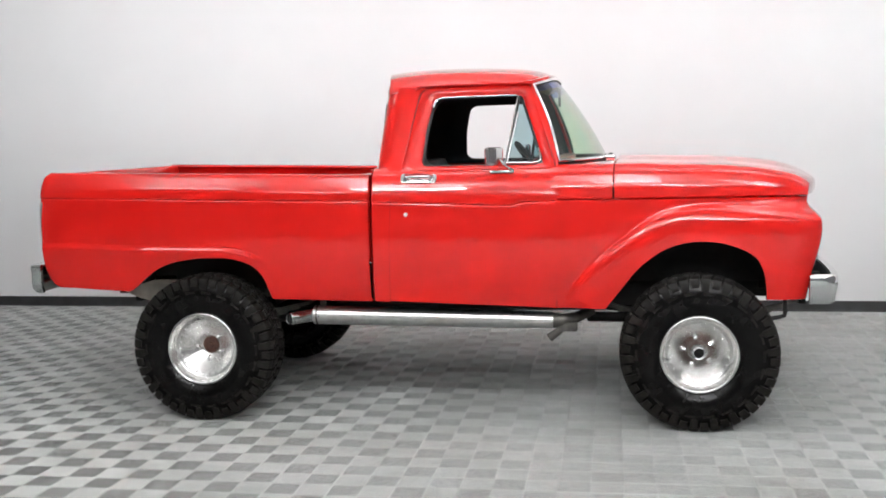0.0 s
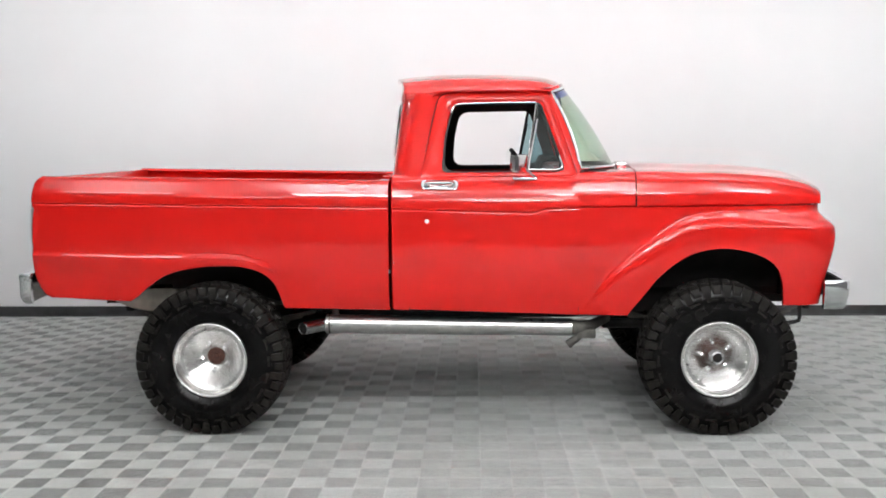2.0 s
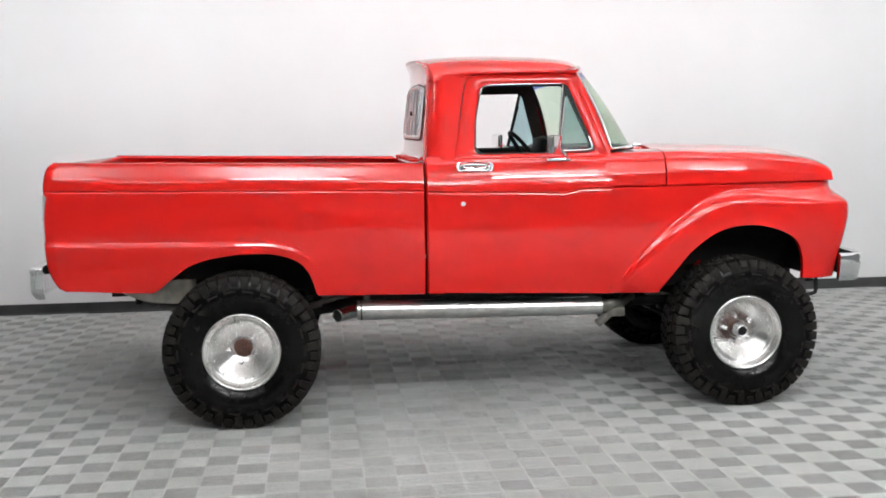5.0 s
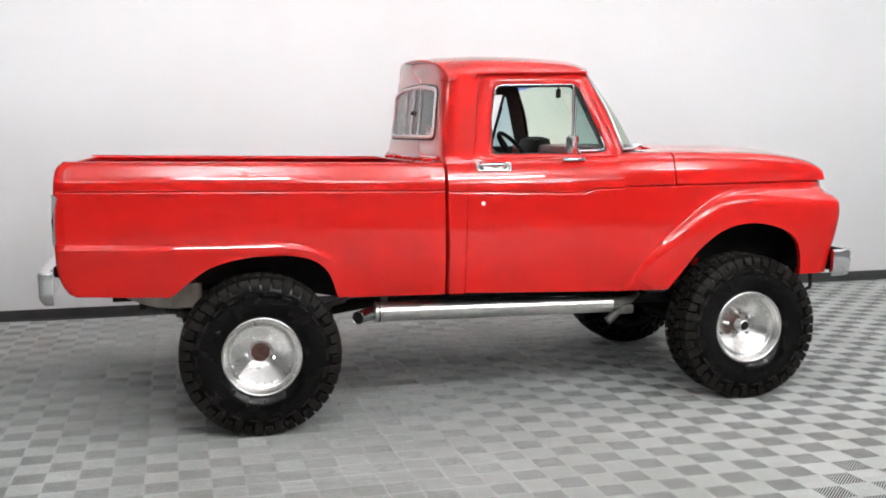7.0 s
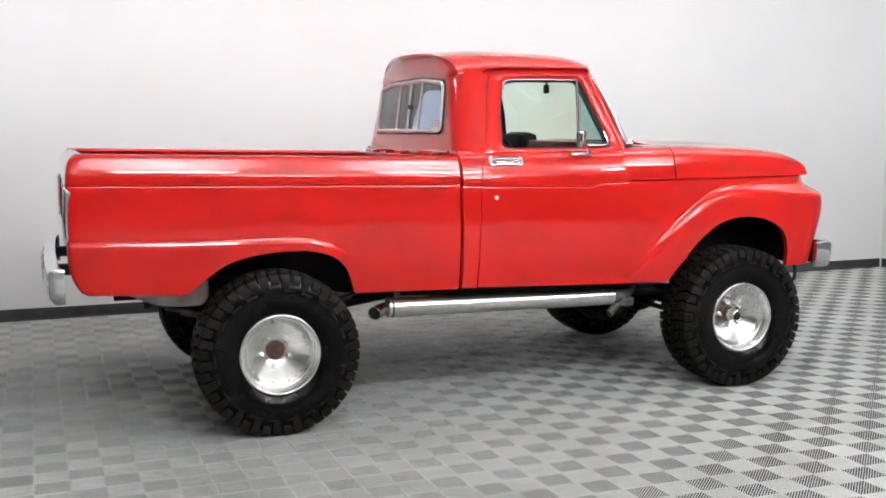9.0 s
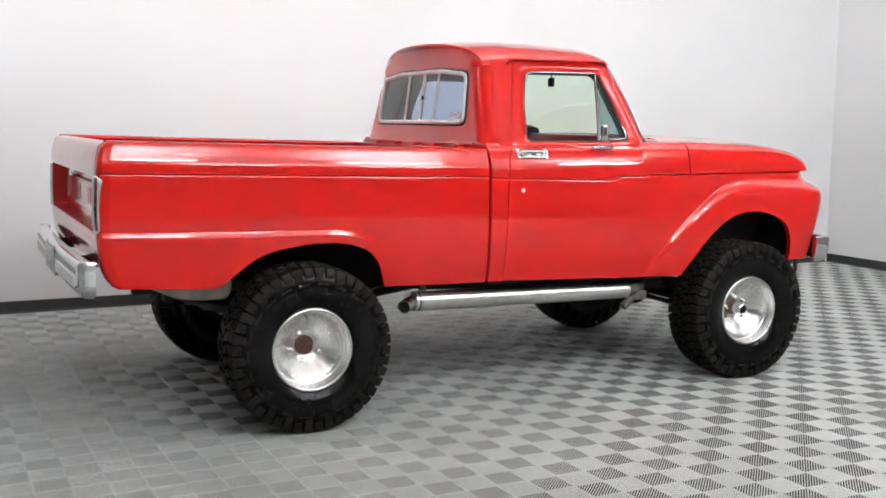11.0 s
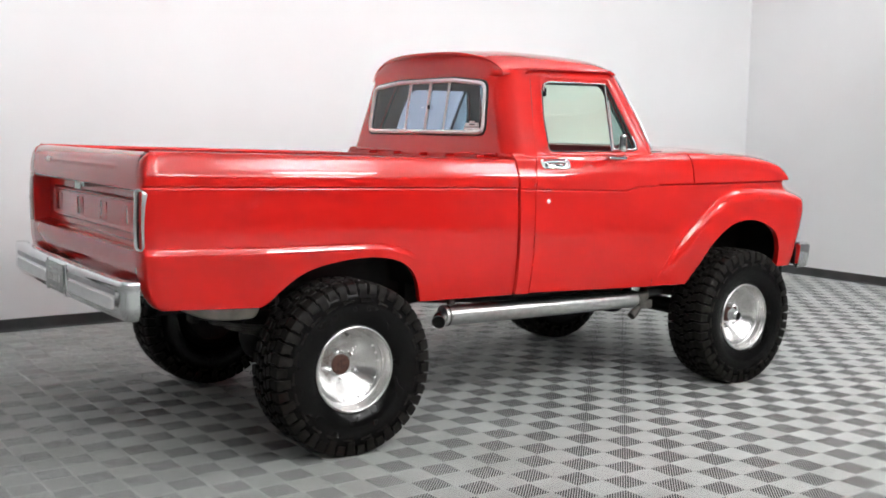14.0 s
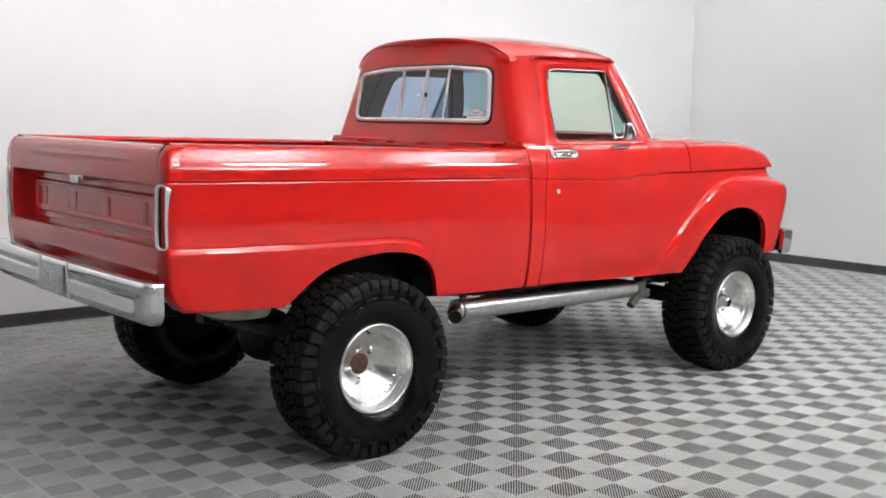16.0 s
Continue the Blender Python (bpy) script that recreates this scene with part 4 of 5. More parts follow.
tailgate = part("tailgate", grid(rows), RED, truck, "red tailgate with a recessed embossed panel")
for y in (0.60, 0.20, -0.20, -0.60):
    gx = gate_x(y, 1.19)
    part("embossed_mark", box(gx - 0.0022, gx + 0.002, y - 0.050, y + 0.050, 1.146, 1.234, 0.020), RED, tailgate, "raised red block on the panel")
part("latch_handle", join(box(-1.030, -0.925, -0.085, 0.075, 1.300, 1.328, 0.006), box(-1.040, -1.022, -0.055, 0.045, 1.288, 1.322, 0.006)), WORN_CHROME, tailgate, "dull chrome tailgate latch")


def tail_light(sgn):
    """An upright lamp: a bright rounded bezel about a dark red lens."""
    yc, zc, hw, hh = sgn * 0.940, 1.197, 0.036, 0.136
    loop = resample(rounded_loop([(-hw, -hh), (hw, -hh), (hw, hh), (-hw, hh)], 0.024, 8), 60)
    xz = lambda z, a: float(rear_profile(z)) - 0.003 + 0.014 * smooth01((sgn * a + hw) / (2 * hw))
    rows = []
    for s, d in ((1.0, 0.02), (1.0, -0.005), (0.94, -0.011), (0.84, -0.011), (0.76, -0.004), (0.72, 0.004)):
        rows.append([(xz(zc + b, a) + d, yc + a * (s if s > 0.9 else s * 0.9), zc + b * (1 - (1 - s) * 0.30)) for a, b in loop])
    lamp = part("tail_light", grid(rows, loop_v=True), BRIGHT, truck, "tall narrow tail light with a chrome bezel")
    rows = [[(xz(zc + b, a) - 0.002 - 0.006 * (1 - s), yc + a * 0.70 * s, zc + b * (0.92 if s == 1 else 0.92 * s)) for a, b in loop] for s in (1.0, 0.6, 0.02)]
    part("lens", grid(rows, loop_v=True), LENS, lamp, "dark red lens")


tail_light(-1)
tail_light(1)
bed = part("bed_floor", join(box(-0.97, 1.03, -0.86, 0.86, 0.955, 0.985, 0.004), *[box(-0.96, 1.02, y - 0.03, y + 0.03, 0.985, 0.998, 0.004) for y in np.linspace(-0.7, 0.7, 8)]), RED, truck, "red ribbed bed floor")
part("bed_front_wall", join(box(0.995, 1.035, -0.885, 0.885, 0.97, 1.448, 0.006), box(0.975, 1.045, -0.885, 0.885, 1.440, 1.456, 0.006)), RED, truck, "red front wall of the bed")
for y in (-0.66, -0.36, -0.08, 0.22, 0.52):
    part("stake_block", box(0.985, 1.04, y - 0.016, y + 0.016, 1.456, 1.474, 0.004), RED, truck, "small red block on the bed's front rail")
for sgn in (-1, 1):
    tub = [[(0.47 * math.cos(a) - 0.01, sgn * yy, 0.79 + 0.40 * math.sin(a)) for a in np.linspace(0, math.pi, 20)] for yy in (0.88, 0.60)]
    cap = [[(0.47 * math.cos(a) - 0.01, sgn * 0.60, 0.79 + 0.40 * s * math.sin(a)) for a in np.linspace(0, math.pi, 20)] for s in (1.0, 0.0)]
    part("wheelhouse", grid(tub + cap[1:]), BLACK, truck, "black rear wheelhouse")
    outer = [[(-0.01 + (x + 0.01) * 1.02, y + (0 if y * sgn > 0.7 else -0.006 * sgn), 0.79 + (z - 0.79) * 1.02) for x, y, z in r] for r in tub + cap[1:]]
    part("wheel_tub", grid(outer), RED, truck, "red wheel tub inside the bed")

# ---- bumpers ----
def swept(plan, profile, n=70):
    """A bar along a line in plan (x, y); the profile gives (outward offset, z)."""
    c = spline(plan, n)
    rows = []
    for i in range(n):
        t = c[min(n - 1, i + 1)] - c[max(0, i - 1)]
        t = t / np.linalg.norm(t)
        rows.append([(c[i, 0] + o * t[1], c[i, 1] - o * t[0], z) for o, z in profile])
    v, f = grid(rows, loop_v=True)
    k = len(profile)
    return v, f + [tuple(range(k)), tuple(range(len(v) - k, len(v)))]


rear_plan = [(-1.055, 0.976), (-1.090, 0.978), (-1.112, 0.975), (-1.124, 0.965), (-1.1305, 0.945), (-1.133, 0.90), (-1.136, 0.83), (-1.145, 0.48), (-1.150, 0.0),
             (-1.145, -0.48), (-1.136, -0.83), (-1.133, -0.90), (-1.1305, -0.945), (-1.124, -0.965), (-1.112, -0.975), (-1.090, -0.978), (-1.055, -0.976)]
rear_profile_bar = [(-0.060, 0.928), (-0.010, 0.934), (-0.002, 0.931), (0.004, 0.923), (0.005, 0.912), (0.002, 0.900), (0.001, 0.88), (0.002, 0.82), (0.000, 0.792),
                    (-0.006, 0.778), (-0.020, 0.760), (-0.032, 0.752), (-0.040, 0.754), (-0.040, 0.770), (-0.030, 0.80), (-0.030, 0.915)]
rear_bumper = part("rear_bumper", swept([(x, -y) for x, y in rear_plan], [(-o, z) for o, z in rear_profile_bar], 110), CHROME, truck, "scuffed chrome rear step bumper", angle=50)


def on_bumper(y, z, out):
    return (-1.1505 + 0.0200 * y * y - out, y, z)


def bumper_pad(sgn, y0, y1, z0, z1, radius, thick):
    """A flat raised piece with rounded ends on the face of the bumper."""
    loop = resample(rounded_loop([(y0, z0), (y1, z0), (y1, z1), (y0, z1)], radius, 6), 72)
    mid = np.array(((y0 + y1) / 2, (z0 + z1) / 2))
    rows = []
    for inset, out in ((0.0, -0.004), (0.0, thick * 0.7), (0.0025, thick), (0.012, thick), (0.9, thick)):
        ring_row = []
        for p in loop:
            z = mid[1] + (p[1] - mid[1]) * (1 - min(1.0, inset * 18) * (1.0 if inset > 0.5 else 0.5))
            y = p[0] - np.sign(p[0] - mid[0]) * min(inset, 0.03)
            ring_row.append(on_bumper(sgn * y, z, out))
        rows.append(ring_row)
    return grid(rows, loop_v=True)


for sgn in (-1, 1):
    # reflections put into the colours: white wall on the channel, dark on the band
    part("bumper_channel", bumper_pad(sgn, 0.20, 0.865, 0.798, 0.852, 0.026, 0.007), ALU_FRAME, rear_bumper, "raised channel with the white wall's reflection painted in")
    part("bumper_groove", bumper_pad(sgn, 0.19, 0.885, 0.866, 0.892, 0.006, 0.002), DARK_REFLECTION, rear_bumper, "chrome band above the channel, its dark reflection painted in")
    part("bumper_bracket", box(-1.11, -0.80, sgn * 0.46 - 0.03, sgn * 0.46 + 0.03, 0.84, 0.90, 0.01), BLACK, truck, "black bumper bracket")
plate = part("number_plate", box(-1.165, -1.158, -0.155, 0.150, 0.778, 0.915, 0.003), PLATE, rear_bumper, "pale metal plate in the bumper")
part("plate_bars", join(*[box(-1.1675, -1.164, y, y + w, 0.825, 0.865, 0.001) for y, w in ((-0.12, 0.035), (-0.07, 0.03), (-0.025, 0.04), (0.03, 0.03), (0.075, 0.035))], box(-1.1675, -1.164, -0.08, 0.08, 0.885, 0.898, 0.001), box(-1.1675, -1.164, -0.06, 0.06, 0.790, 0.802, 0.001)), WORN_CHROME, plate, "plain grey bars", smooth=False)
for y in (-0.175, 0.170):
    part("plate_surround", box(-1.157, -1.115, y - 0.016, y + 0.016, 0.765, 0.930, 0.005), CHROME, rear_bumper, "chrome plate surround")


front_plan = [(3.51, -0.985), (3.57, -0.985), (3.625, -0.976), (3.652, -0.948), (3.668, -0.87), (3.70, -0.5), (3.715, 0.0), (3.70, 0.5), (3.668, 0.87), (3.652, 0.948), (3.625, 0.976), (3.57, 0.985), (3.51, 0.985)]
front_bar = [(-0.030, 0.868), (-0.008, 0.874), (0.004, 0.866), (0.008, 0.850), (0.004, 0.80), (-0.004, 0.75), (-0.010, 0.716), (-0.024, 0.706), (-0.034, 0.716), (-0.026, 0.80)]
front_bumper = part("front_bumper", swept(front_plan, front_bar, 80), CHROME, truck, "bright chrome front bumper", angle=50)
part("bumper_back", swept(front_plan, [(-0.037, 0.715), (-0.037, 0.862), (-0.042, 0.862), (-0.042, 0.715)], 80), BLACK, front_bumper, "black back of the bumper")
for sgn in (-1, 1):
    part("bumper_bracket", box(3.30, 3.66, sgn * 0.42 - 0.03, sgn * 0.42 + 0.03, 0.72, 0.82, 0.01), BLACK, truck, "black bumper bracket")
    part("tow_bracket", tube([(3.385, sgn * 0.93, 0.735), (3.39, sgn * 0.93, 0.66), (3.385, sgn * 0.93, 0.637), (3.36, sgn * 0.93, 0.628), (3.29, sgn * 0.93, 0.618)], 0.012, 8), BLACK, truck, "bent black steel bracket")

# ---- front end ----
grille = part("grille", join(box(3.44, 3.50, -0.80, 0.80, 0.90, 1.21, 0.02), *[box(3.495, 3.512, -0.52, 0.52, z - 0.008, z + 0.008, 0.004) for z in np.linspace(0.96, 1.16, 7)]), ALU_FRAME, truck, "bright metal grille with horizontal bars")
part("valance", grid([[(float(front_profile(z)) - 0.075 + 0.06 * (1 - (y / 0.85) ** 2), y, z) for y in np.linspace(-0.85, 0.85, 20)] for z in (0.735, 0.80, 0.88, 0.92)]), BLACK, truck, "black lower valance")
part("nose_panel", grid([[(float(front_profile(z)) - 0.03 + 0.05 * (1 - (y / 0.85) ** 2), y, z) for y in np.linspace(-0.85, 0.85, 20)] for z in (1.19, 1.23, 1.26, 1.295, 1.32)]), RED, truck, "red panel above the grille")
for sgn in (-1, 1):
    lamp = part("headlight", moved(lathe([(0.115, 0.03), (0.125, 0.0), (0.118, -0.016), (0.098, -0.020), (0.092, -0.004)], 40, "x"), Matrix.Translation((3.53, sgn * 0.70, 1.045)) @ Matrix.Rotation(math.pi, 4, "Z")), CHROME, truck, "round headlight in a chrome bezel")
    part("lens", moved(lathe([(0.092, -0.004), (0.07, -0.018), (0.035, -0.026), (0.002, -0.028)], 32, "x"), Matrix.Translation((3.53, sgn * 0.70, 1.045)) @ Matrix.Rotation(math.pi, 4, "Z")), CLEAR_LENS, lamp, "fluted glass lens")
    part("grille_end", box(3.530, 3.572, sgn * 0.80, sgn * 0.862, 0.94, 1.13, 0.012), CHROME, grille, "bright end cap of the grille")

# ---- wheels ----
WHEEL_R, HUB_Z, LIP_Y = 0.442, 0.426, 1.022


def tyre_geo():
    """Carcass and tread blocks, centred on the axle, outer side towards -y."""
    half = 0.147
    prof = [(0.208, half - 0.040), (0.216, half - 0.026), (0.232, half - 0.016), (0.262, half - 0.003), (0.300, half + 0.004), (0.340, half + 0.003), (0.372, half - 0.004), (0.398, half - 0.012),
            (0.416, half - 0.026), (0.424, half - 0.050), (0.428, 0.06), (0.429, 0.0)]
    full = [(r, -w) for r, w in prof] + [(r, w) for r, w in reversed(prof[:-1])]
    geos = []

    def block(a0, a1, w0, w1, r0, r1, skew, taper=0.0025, drop=0.0):
        pts = []
        for r, t in ((r0, 0.0), (r1 - 0.004, taper * 0.3), (r1, taper)):
            for a, w, s in ((a0, w0, 1), (a1, w0, -1), (a1, w1, -1), (a0, w1, 1)):
                ang = a + s * t / 0.44 + skew * (w - (w0 + w1) / 2)
                ww = w + (t if w == min(w0, w1) else -t)
                rr = r - (drop if abs(w) > 0.13 and r > r0 else 0.0)
                pts.append((rr * math.cos(ang), ww, rr * math.sin(ang)))
        f = [(8, 9, 10, 11)]
        for k in (0, 4):
            for i in range(4):
                j = (i + 1) % 4
                f.append((k + i, k + j, k + 4 + j, k + 4 + i))
        return pts, f
    n = 44
    step = 2 * math.pi / n
    for k in range(n):
        a = k * step
        for sgn in (-1, 1):
            off = 0.0 if sgn < 0 else step * 0.5
            # shoulder lugs, alternately long and short, that wrap on to the sidewall
            long_lug = k % 2 == 0
            geos.append(block(a + off + 0.03 * step, a + off + 0.84 * step, sgn * (0.141 if long_lug else 0.135), sgn * 0.082, 0.405, WHEEL_R - 0.002, 0.45 * sgn, 0.003, 0.010))
            side = []
            w_in, w_out = half - 0.012, half + 0.0045
            r_in = 0.362 if long_lug else 0.382
            for r, w in ((r_in, half + 0.001), (r_in + 0.012, w_out - 0.002), (0.405, w_out - 0.004), (0.430, half - 0.008), (0.436, half - 0.020)):
                for aa in (a + off + 0.07 * step, a + off + 0.80 * step):
                    side.append((r * math.cos(aa), sgn * w, r * math.sin(aa)))
            for r, w in ((r_in, half - 0.02), (r_in + 0.012, w_in - 0.01), (0.405, w_in - 0.02), (0.425, half - 0.04), (0.425, half - 0.05)):
                for aa in (a + off + 0.05 * step, a + off + 0.83 * step):
                    side.append((r * math.cos(aa), sgn * w, r * math.sin(aa)))
            sf = []
            for i in range(4):
                p = 2 * i
                sf.append((p, p + 1, p + 3, p + 2))
                sf.append((p, p + 2, p + 12, p + 10))
                sf.append((p + 1, p + 11, p + 13, p + 3))
            sf.append((0, 10, 11, 1))
            geos.append((side, sf))
            # low bars on the shoulder of the sidewall, in pairs
            if k % 2 == 0:
                for r0, r1, lean in ((0.338, 0.356, 0.35), (0.342, 0.352, -0.9)):
                    bar = [[(r * math.cos(a + off + (0.3 + lean * q) * step), sgn * (half + h), r * math.sin(a + off + (0.3 + lean * q) * step)) for q in (0.0, 0.5, 1.0)]
                           for r, h in ((r0, 0.0), (r0 + 0.002, 0.0045), (r1, 0.004), (r1 + 0.002, 0.0))]
                    geos.append(grid(bar))
            # long inner bars from the shoulder to the middle, set askew in a stagger
            geos.append(block(a + off + 0.12 * step, a + off + 0.84 * step, sgn * 0.076, sgn * 0.040, 0.42, WHEEL_R, -0.5 * sgn))
            geos.append(block(a + off + 0.30 * step, a + off + 1.02 * step, sgn * 0.036, sgn * 0.004, 0.42, WHEEL_R, 0.8 * sgn))
    def flattened(geo):
        low = -(HUB_Z - FLOOR_Z) + 0.0005
        return [(x, y, max(z, low)) for x, y, z in geo[0]], geo[1]
    return flattened(lathe(full, 90)), flattened(join(*geos))


def rim_geo():
    d0 = -0.125
    prof = [(0.205, d0 + 0.03), (0.219, d0 + 0.012), (0.219, d0 - 0.001), (0.215, d0 - 0.005), (0.207, d0 - 0.005), (0.203, d0 + 0.001), (0.200, d0 + 0.012), (0.196, d0 + 0.020), (0.193, d0 + 0.040),
            (0.188, d0 + 0.052), (0.172, d0 + 0.058), (0.160, d0 + 0.066), (0.140, d0 + 0.083), (0.118, d0 + 0.102), (0.098, d0 + 0.119), (0.080, d0 + 0.133), (0.066, d0 + 0.141), (0.050, d0 + 0.145), (0.001, d0 + 0.145)]
    fine = spline(prof, 90)
    return lathe([tuple(p) for p in fine], 72)


carcass, treads = tyre_geo()
tyre_mesh = mesh_of("tyre", *carcass, True, 40)
tread_mesh = mesh_of("tread", *treads, True, 25)
rim_mesh = mesh_of("rim", *rim_geo(), True, 60)
back_mesh = mesh_of("brake_drum", *lathe([(0.001, 0.13), (0.15, 0.13), (0.16, 0.10), (0.16, 0.03), (0.205, 0.02), (0.205, 0.12)], 40), True, 40)
nut_mesh = mesh_of("lug_nut", *lathe([(0.0145, 0.006), (0.0145, -0.012), (0.010, -0.024), (0.001, -0.028)], 6), False)
rivet_geo = join(*[moved(lathe([(0.0075, 0.004), (0.007, -0.003), (0.001, -0.007)], 8), Matrix.Rotation(2 * math.pi * k / 24, 4, "Y") @ Matrix.Translation((0.166, -0.125 + 0.0615, 0))) for k in range(24)])
rivet_mesh = mesh_of("rivets", *rivet_geo)
hub_rear = mesh_of("hub", *lathe([(0.058, 0.03), (0.056, 0.004), (0.050, -0.006), (0.046, -0.010), (0.018, -0.012), (0.016, -0.016), (0.001, -0.017)], 32), True, 40)
hub_front = mesh_of("hub", *lathe([(0.052, 0.03), (0.050, 0.0), (0.046, -0.010), (0.044, -0.030), (0.042, -0.050)], 32), True, 40)
cap_front = mesh_of("hub_cap", *lathe([(0.046, -0.046), (0.044, -0.060), (0.038, -0.082), (0.036, -0.096), (0.030, -0.100), (0.026, -0.096)], 32), True, 40)
dial_mesh = mesh_of("hub_dial", *lathe([(0.027, -0.094), (0.024, -0.090), (0.001, -0.090)], 24), True, 40)
valve_mesh = mesh_of("valve", *tube([(0.182, -0.085, 0.0), (0.176, -0.112, 0.0)], 0.005, 8))


def wheel(x, sgn, front, turn):
    hub = new("wheel")
    hub.parent = truck
    hub.matrix_basis = pose(x, sgn * (LIP_Y - 0.125), HUB_Z, 0, 0, 180 if sgn > 0 else 0)
    tagged(hub, "wide mud tyre on a polished deep-dish wheel")
    spin = Matrix.Rotation(radians(turn), 4, "Y")
    tyre = place("tyre", tyre_mesh, RUBBER, hub, "black mud-terrain tyre with chunky lugs")
    tagged(place("tread", tread_mesh, TREAD, tyre, "black rubber tread blocks"), kind="stuff")
    place("rim", rim_mesh, ALU, hub, "polished deep-dish aluminium rim", spin)
    tagged(place("rivets", rivet_mesh, WORN_CHROME, hub, "ring of small bright rivets", spin), kind="stuff")
    place("brake_drum", back_mesh, BLACK, hub, "black brake drum")
    place("valve", valve_mesh, BLACK, hub, "black valve stem", Matrix.Rotation(radians(-100 if not front else 170), 4, "Y"))
    face = Matrix.Translation((0, 0.020, 0))
    if front:
        place("hub", hub_front, RUST, hub, "rusty locking hub body", face)
        place("hub_cap", cap_front, CHROME, hub, "chrome hub end", face)
        place("hub_dial", dial_mesh, BLACK, hub, "black hub dial", face)
    else:
        place("hub", hub_rear, RUST, hub, "rusty axle flange", face)
    for k in range(5):
        place("lug_nut", nut_mesh, CHROME, hub, "", spin @ Matrix.Rotation(2 * math.pi * k / 5 + 0.3, 4, "Y") @ Matrix.Translation((0.077, 0.012, 0)))


wheel(0.0, -1, False, 10)
wheel(0.0, 1, False, 40)
wheel(2.921, -1, True, 25)
wheel(2.921, 1, True, 5)

# ---- chassis ----
for sgn in (-1, 1):
    rail_path = [(-0.80, sgn * 0.43, 0.75), (-0.5, sgn * 0.43, 0.76), (0.0, sgn * 0.43, 0.82), (0.5, sgn * 0.43, 0.72), (1.2, sgn * 0.43, 0.66), (2.3, sgn * 0.43, 0.66), (2.9, sgn * 0.41, 0.74), (3.45, sgn * 0.41, 0.74)]
    pts = spline(rail_path, 30)
    part("frame_rail", grid([[(x, y - 0.03, z - 0.07), (x, y + 0.03, z - 0.07), (x, y + 0.03, z + 0.07), (x, y - 0.03, z + 0.07)] for x, y, z in pts], loop_v=True), BLACK, truck, "black steel frame rail")
    for xc, name in ((0.0, "rear"), (2.921, "front")):
        leaves = []
        for k in range(5):
            h = 0.62 - 0.085 * k
            leaf = [(xc + h * s, sgn * 0.50, 0.56 - 0.012 * k + 0.10 * s * s * (h / 0.62) ** 2) for s in np.linspace(-1, 1, 13)]
            leaves.append(grid([[(x, y - 0.03, z), (x, y + 0.03, z), (x, y + 0.03, z + 0.010), (x, y - 0.03, z + 0.010)] for x, y, z in leaf], loop_v=True))
        part("leaf_spring", join(*leaves), GRIME, truck, "stacked steel leaf spring")
        for sx in (xc - 0.63, xc + 0.62):
            part("shackle", box(sx - 0.02, sx + 0.02, sgn * 0.50 - 0.04, sgn * 0.50 + 0.04, 0.64, 0.76, 0.008), BLACK, truck, "black spring shackle")
    part("shock_absorber", tube([(-0.10, sgn * 0.56, 0.42), (-0.16, sgn * 0.54, 0.80)], 0.03, 12), BLACK, truck, "black shock absorber")
    part("shock_absorber", tube([(2.84, sgn * 0.58, 0.46), (2.78, sgn * 0.52, 0.95)], 0.028, 12), RED, truck, "red shock absorber")
for xc in (0.0, 2.921):
    off = 0.0 if xc < 1 else 0.22
    axle = tube([(xc, y, HUB_Z) for y in np.linspace(-0.82, 0.82, 9)], 0.042, 14)
    diff = moved(lathe([(0.05, -0.16), (0.10, -0.12), (0.145, -0.05), (0.15, 0.02), (0.13, 0.08), (0.08, 0.13), (0.045, 0.18)], 28), Matrix.Translation((xc, off, HUB_Z)))
    part("axle", join(axle, diff), BLACK, truck, "black solid axle with its differential")
part("drive_shaft", join(tube([(0.14, 0.0, 0.45), (1.45, 0.04, 0.62)], 0.04, 14), tube([(2.80, 0.22, 0.45), (1.75, 0.18, 0.60)], 0.03, 12)), BLACK, truck, "black drive shafts")
part("transfer_case", join(box(1.40, 1.80, -0.14, 0.30, 0.50, 0.74, 0.05), box(1.80, 2.45, -0.17, 0.17, 0.60, 0.92, 0.06)), GRIME, truck, "grimy gearbox and transfer case")
tank_loop = resample(np.array([(-0.90, 0.82), (-0.87, 0.79), (-0.78, 0.742), (-0.70, 0.708), (-0.64, 0.679), (-0.587, 0.661), (-0.517, 0.647), (-0.446, 0.642), (-0.34, 0.642), (-0.31, 0.66), (-0.30, 0.70), (-0.30, 0.82)]), 60)
tank_rows = [[(-0.55 + (x + 0.55) * k, y, 0.80 + (z - 0.80) * k) for x, z in tank_loop]
             for y, k in ((-0.60, 0.05), (-0.60, 0.88), (-0.595, 0.94), (-0.575, 0.985), (-0.55, 1.0), (0.55, 1.0), (0.575, 0.985), (0.595, 0.94), (0.60, 0.88), (0.60, 0.05))]
part("fuel_tank", grid(tank_rows, loop_v=True), TANK, truck, "dull beige steel tank with a rounded belly below the bed")
for y in (-0.42, -0.25, 0.25, 0.42):
    part("tank_bolt", tube([(-0.80, y, 0.765), (-0.828, y, 0.748)], 0.012, 8), WORN_CHROME, truck, "bright bolt head on the tank")
part("tie_rod", tube([(2.62, -0.72, 0.44), (2.62, 0.72, 0.44)], 0.016, 10), BLACK, truck, "black steering tie rod")
part("steering_damper", tube([(2.30, -0.70, 0.585), (2.62, -0.55, 0.56)], 0.03, 10), BLACK, truck, "black link beside the front wheel")
part("underfloor", join(box(1.08, 2.16, -0.90, 0.90, 0.745, 0.775, 0.01), box(1.075, 1.10, -0.90, 0.90, 0.76, 1.46, 0.004)), BLACK, truck, "black cab floor pan")
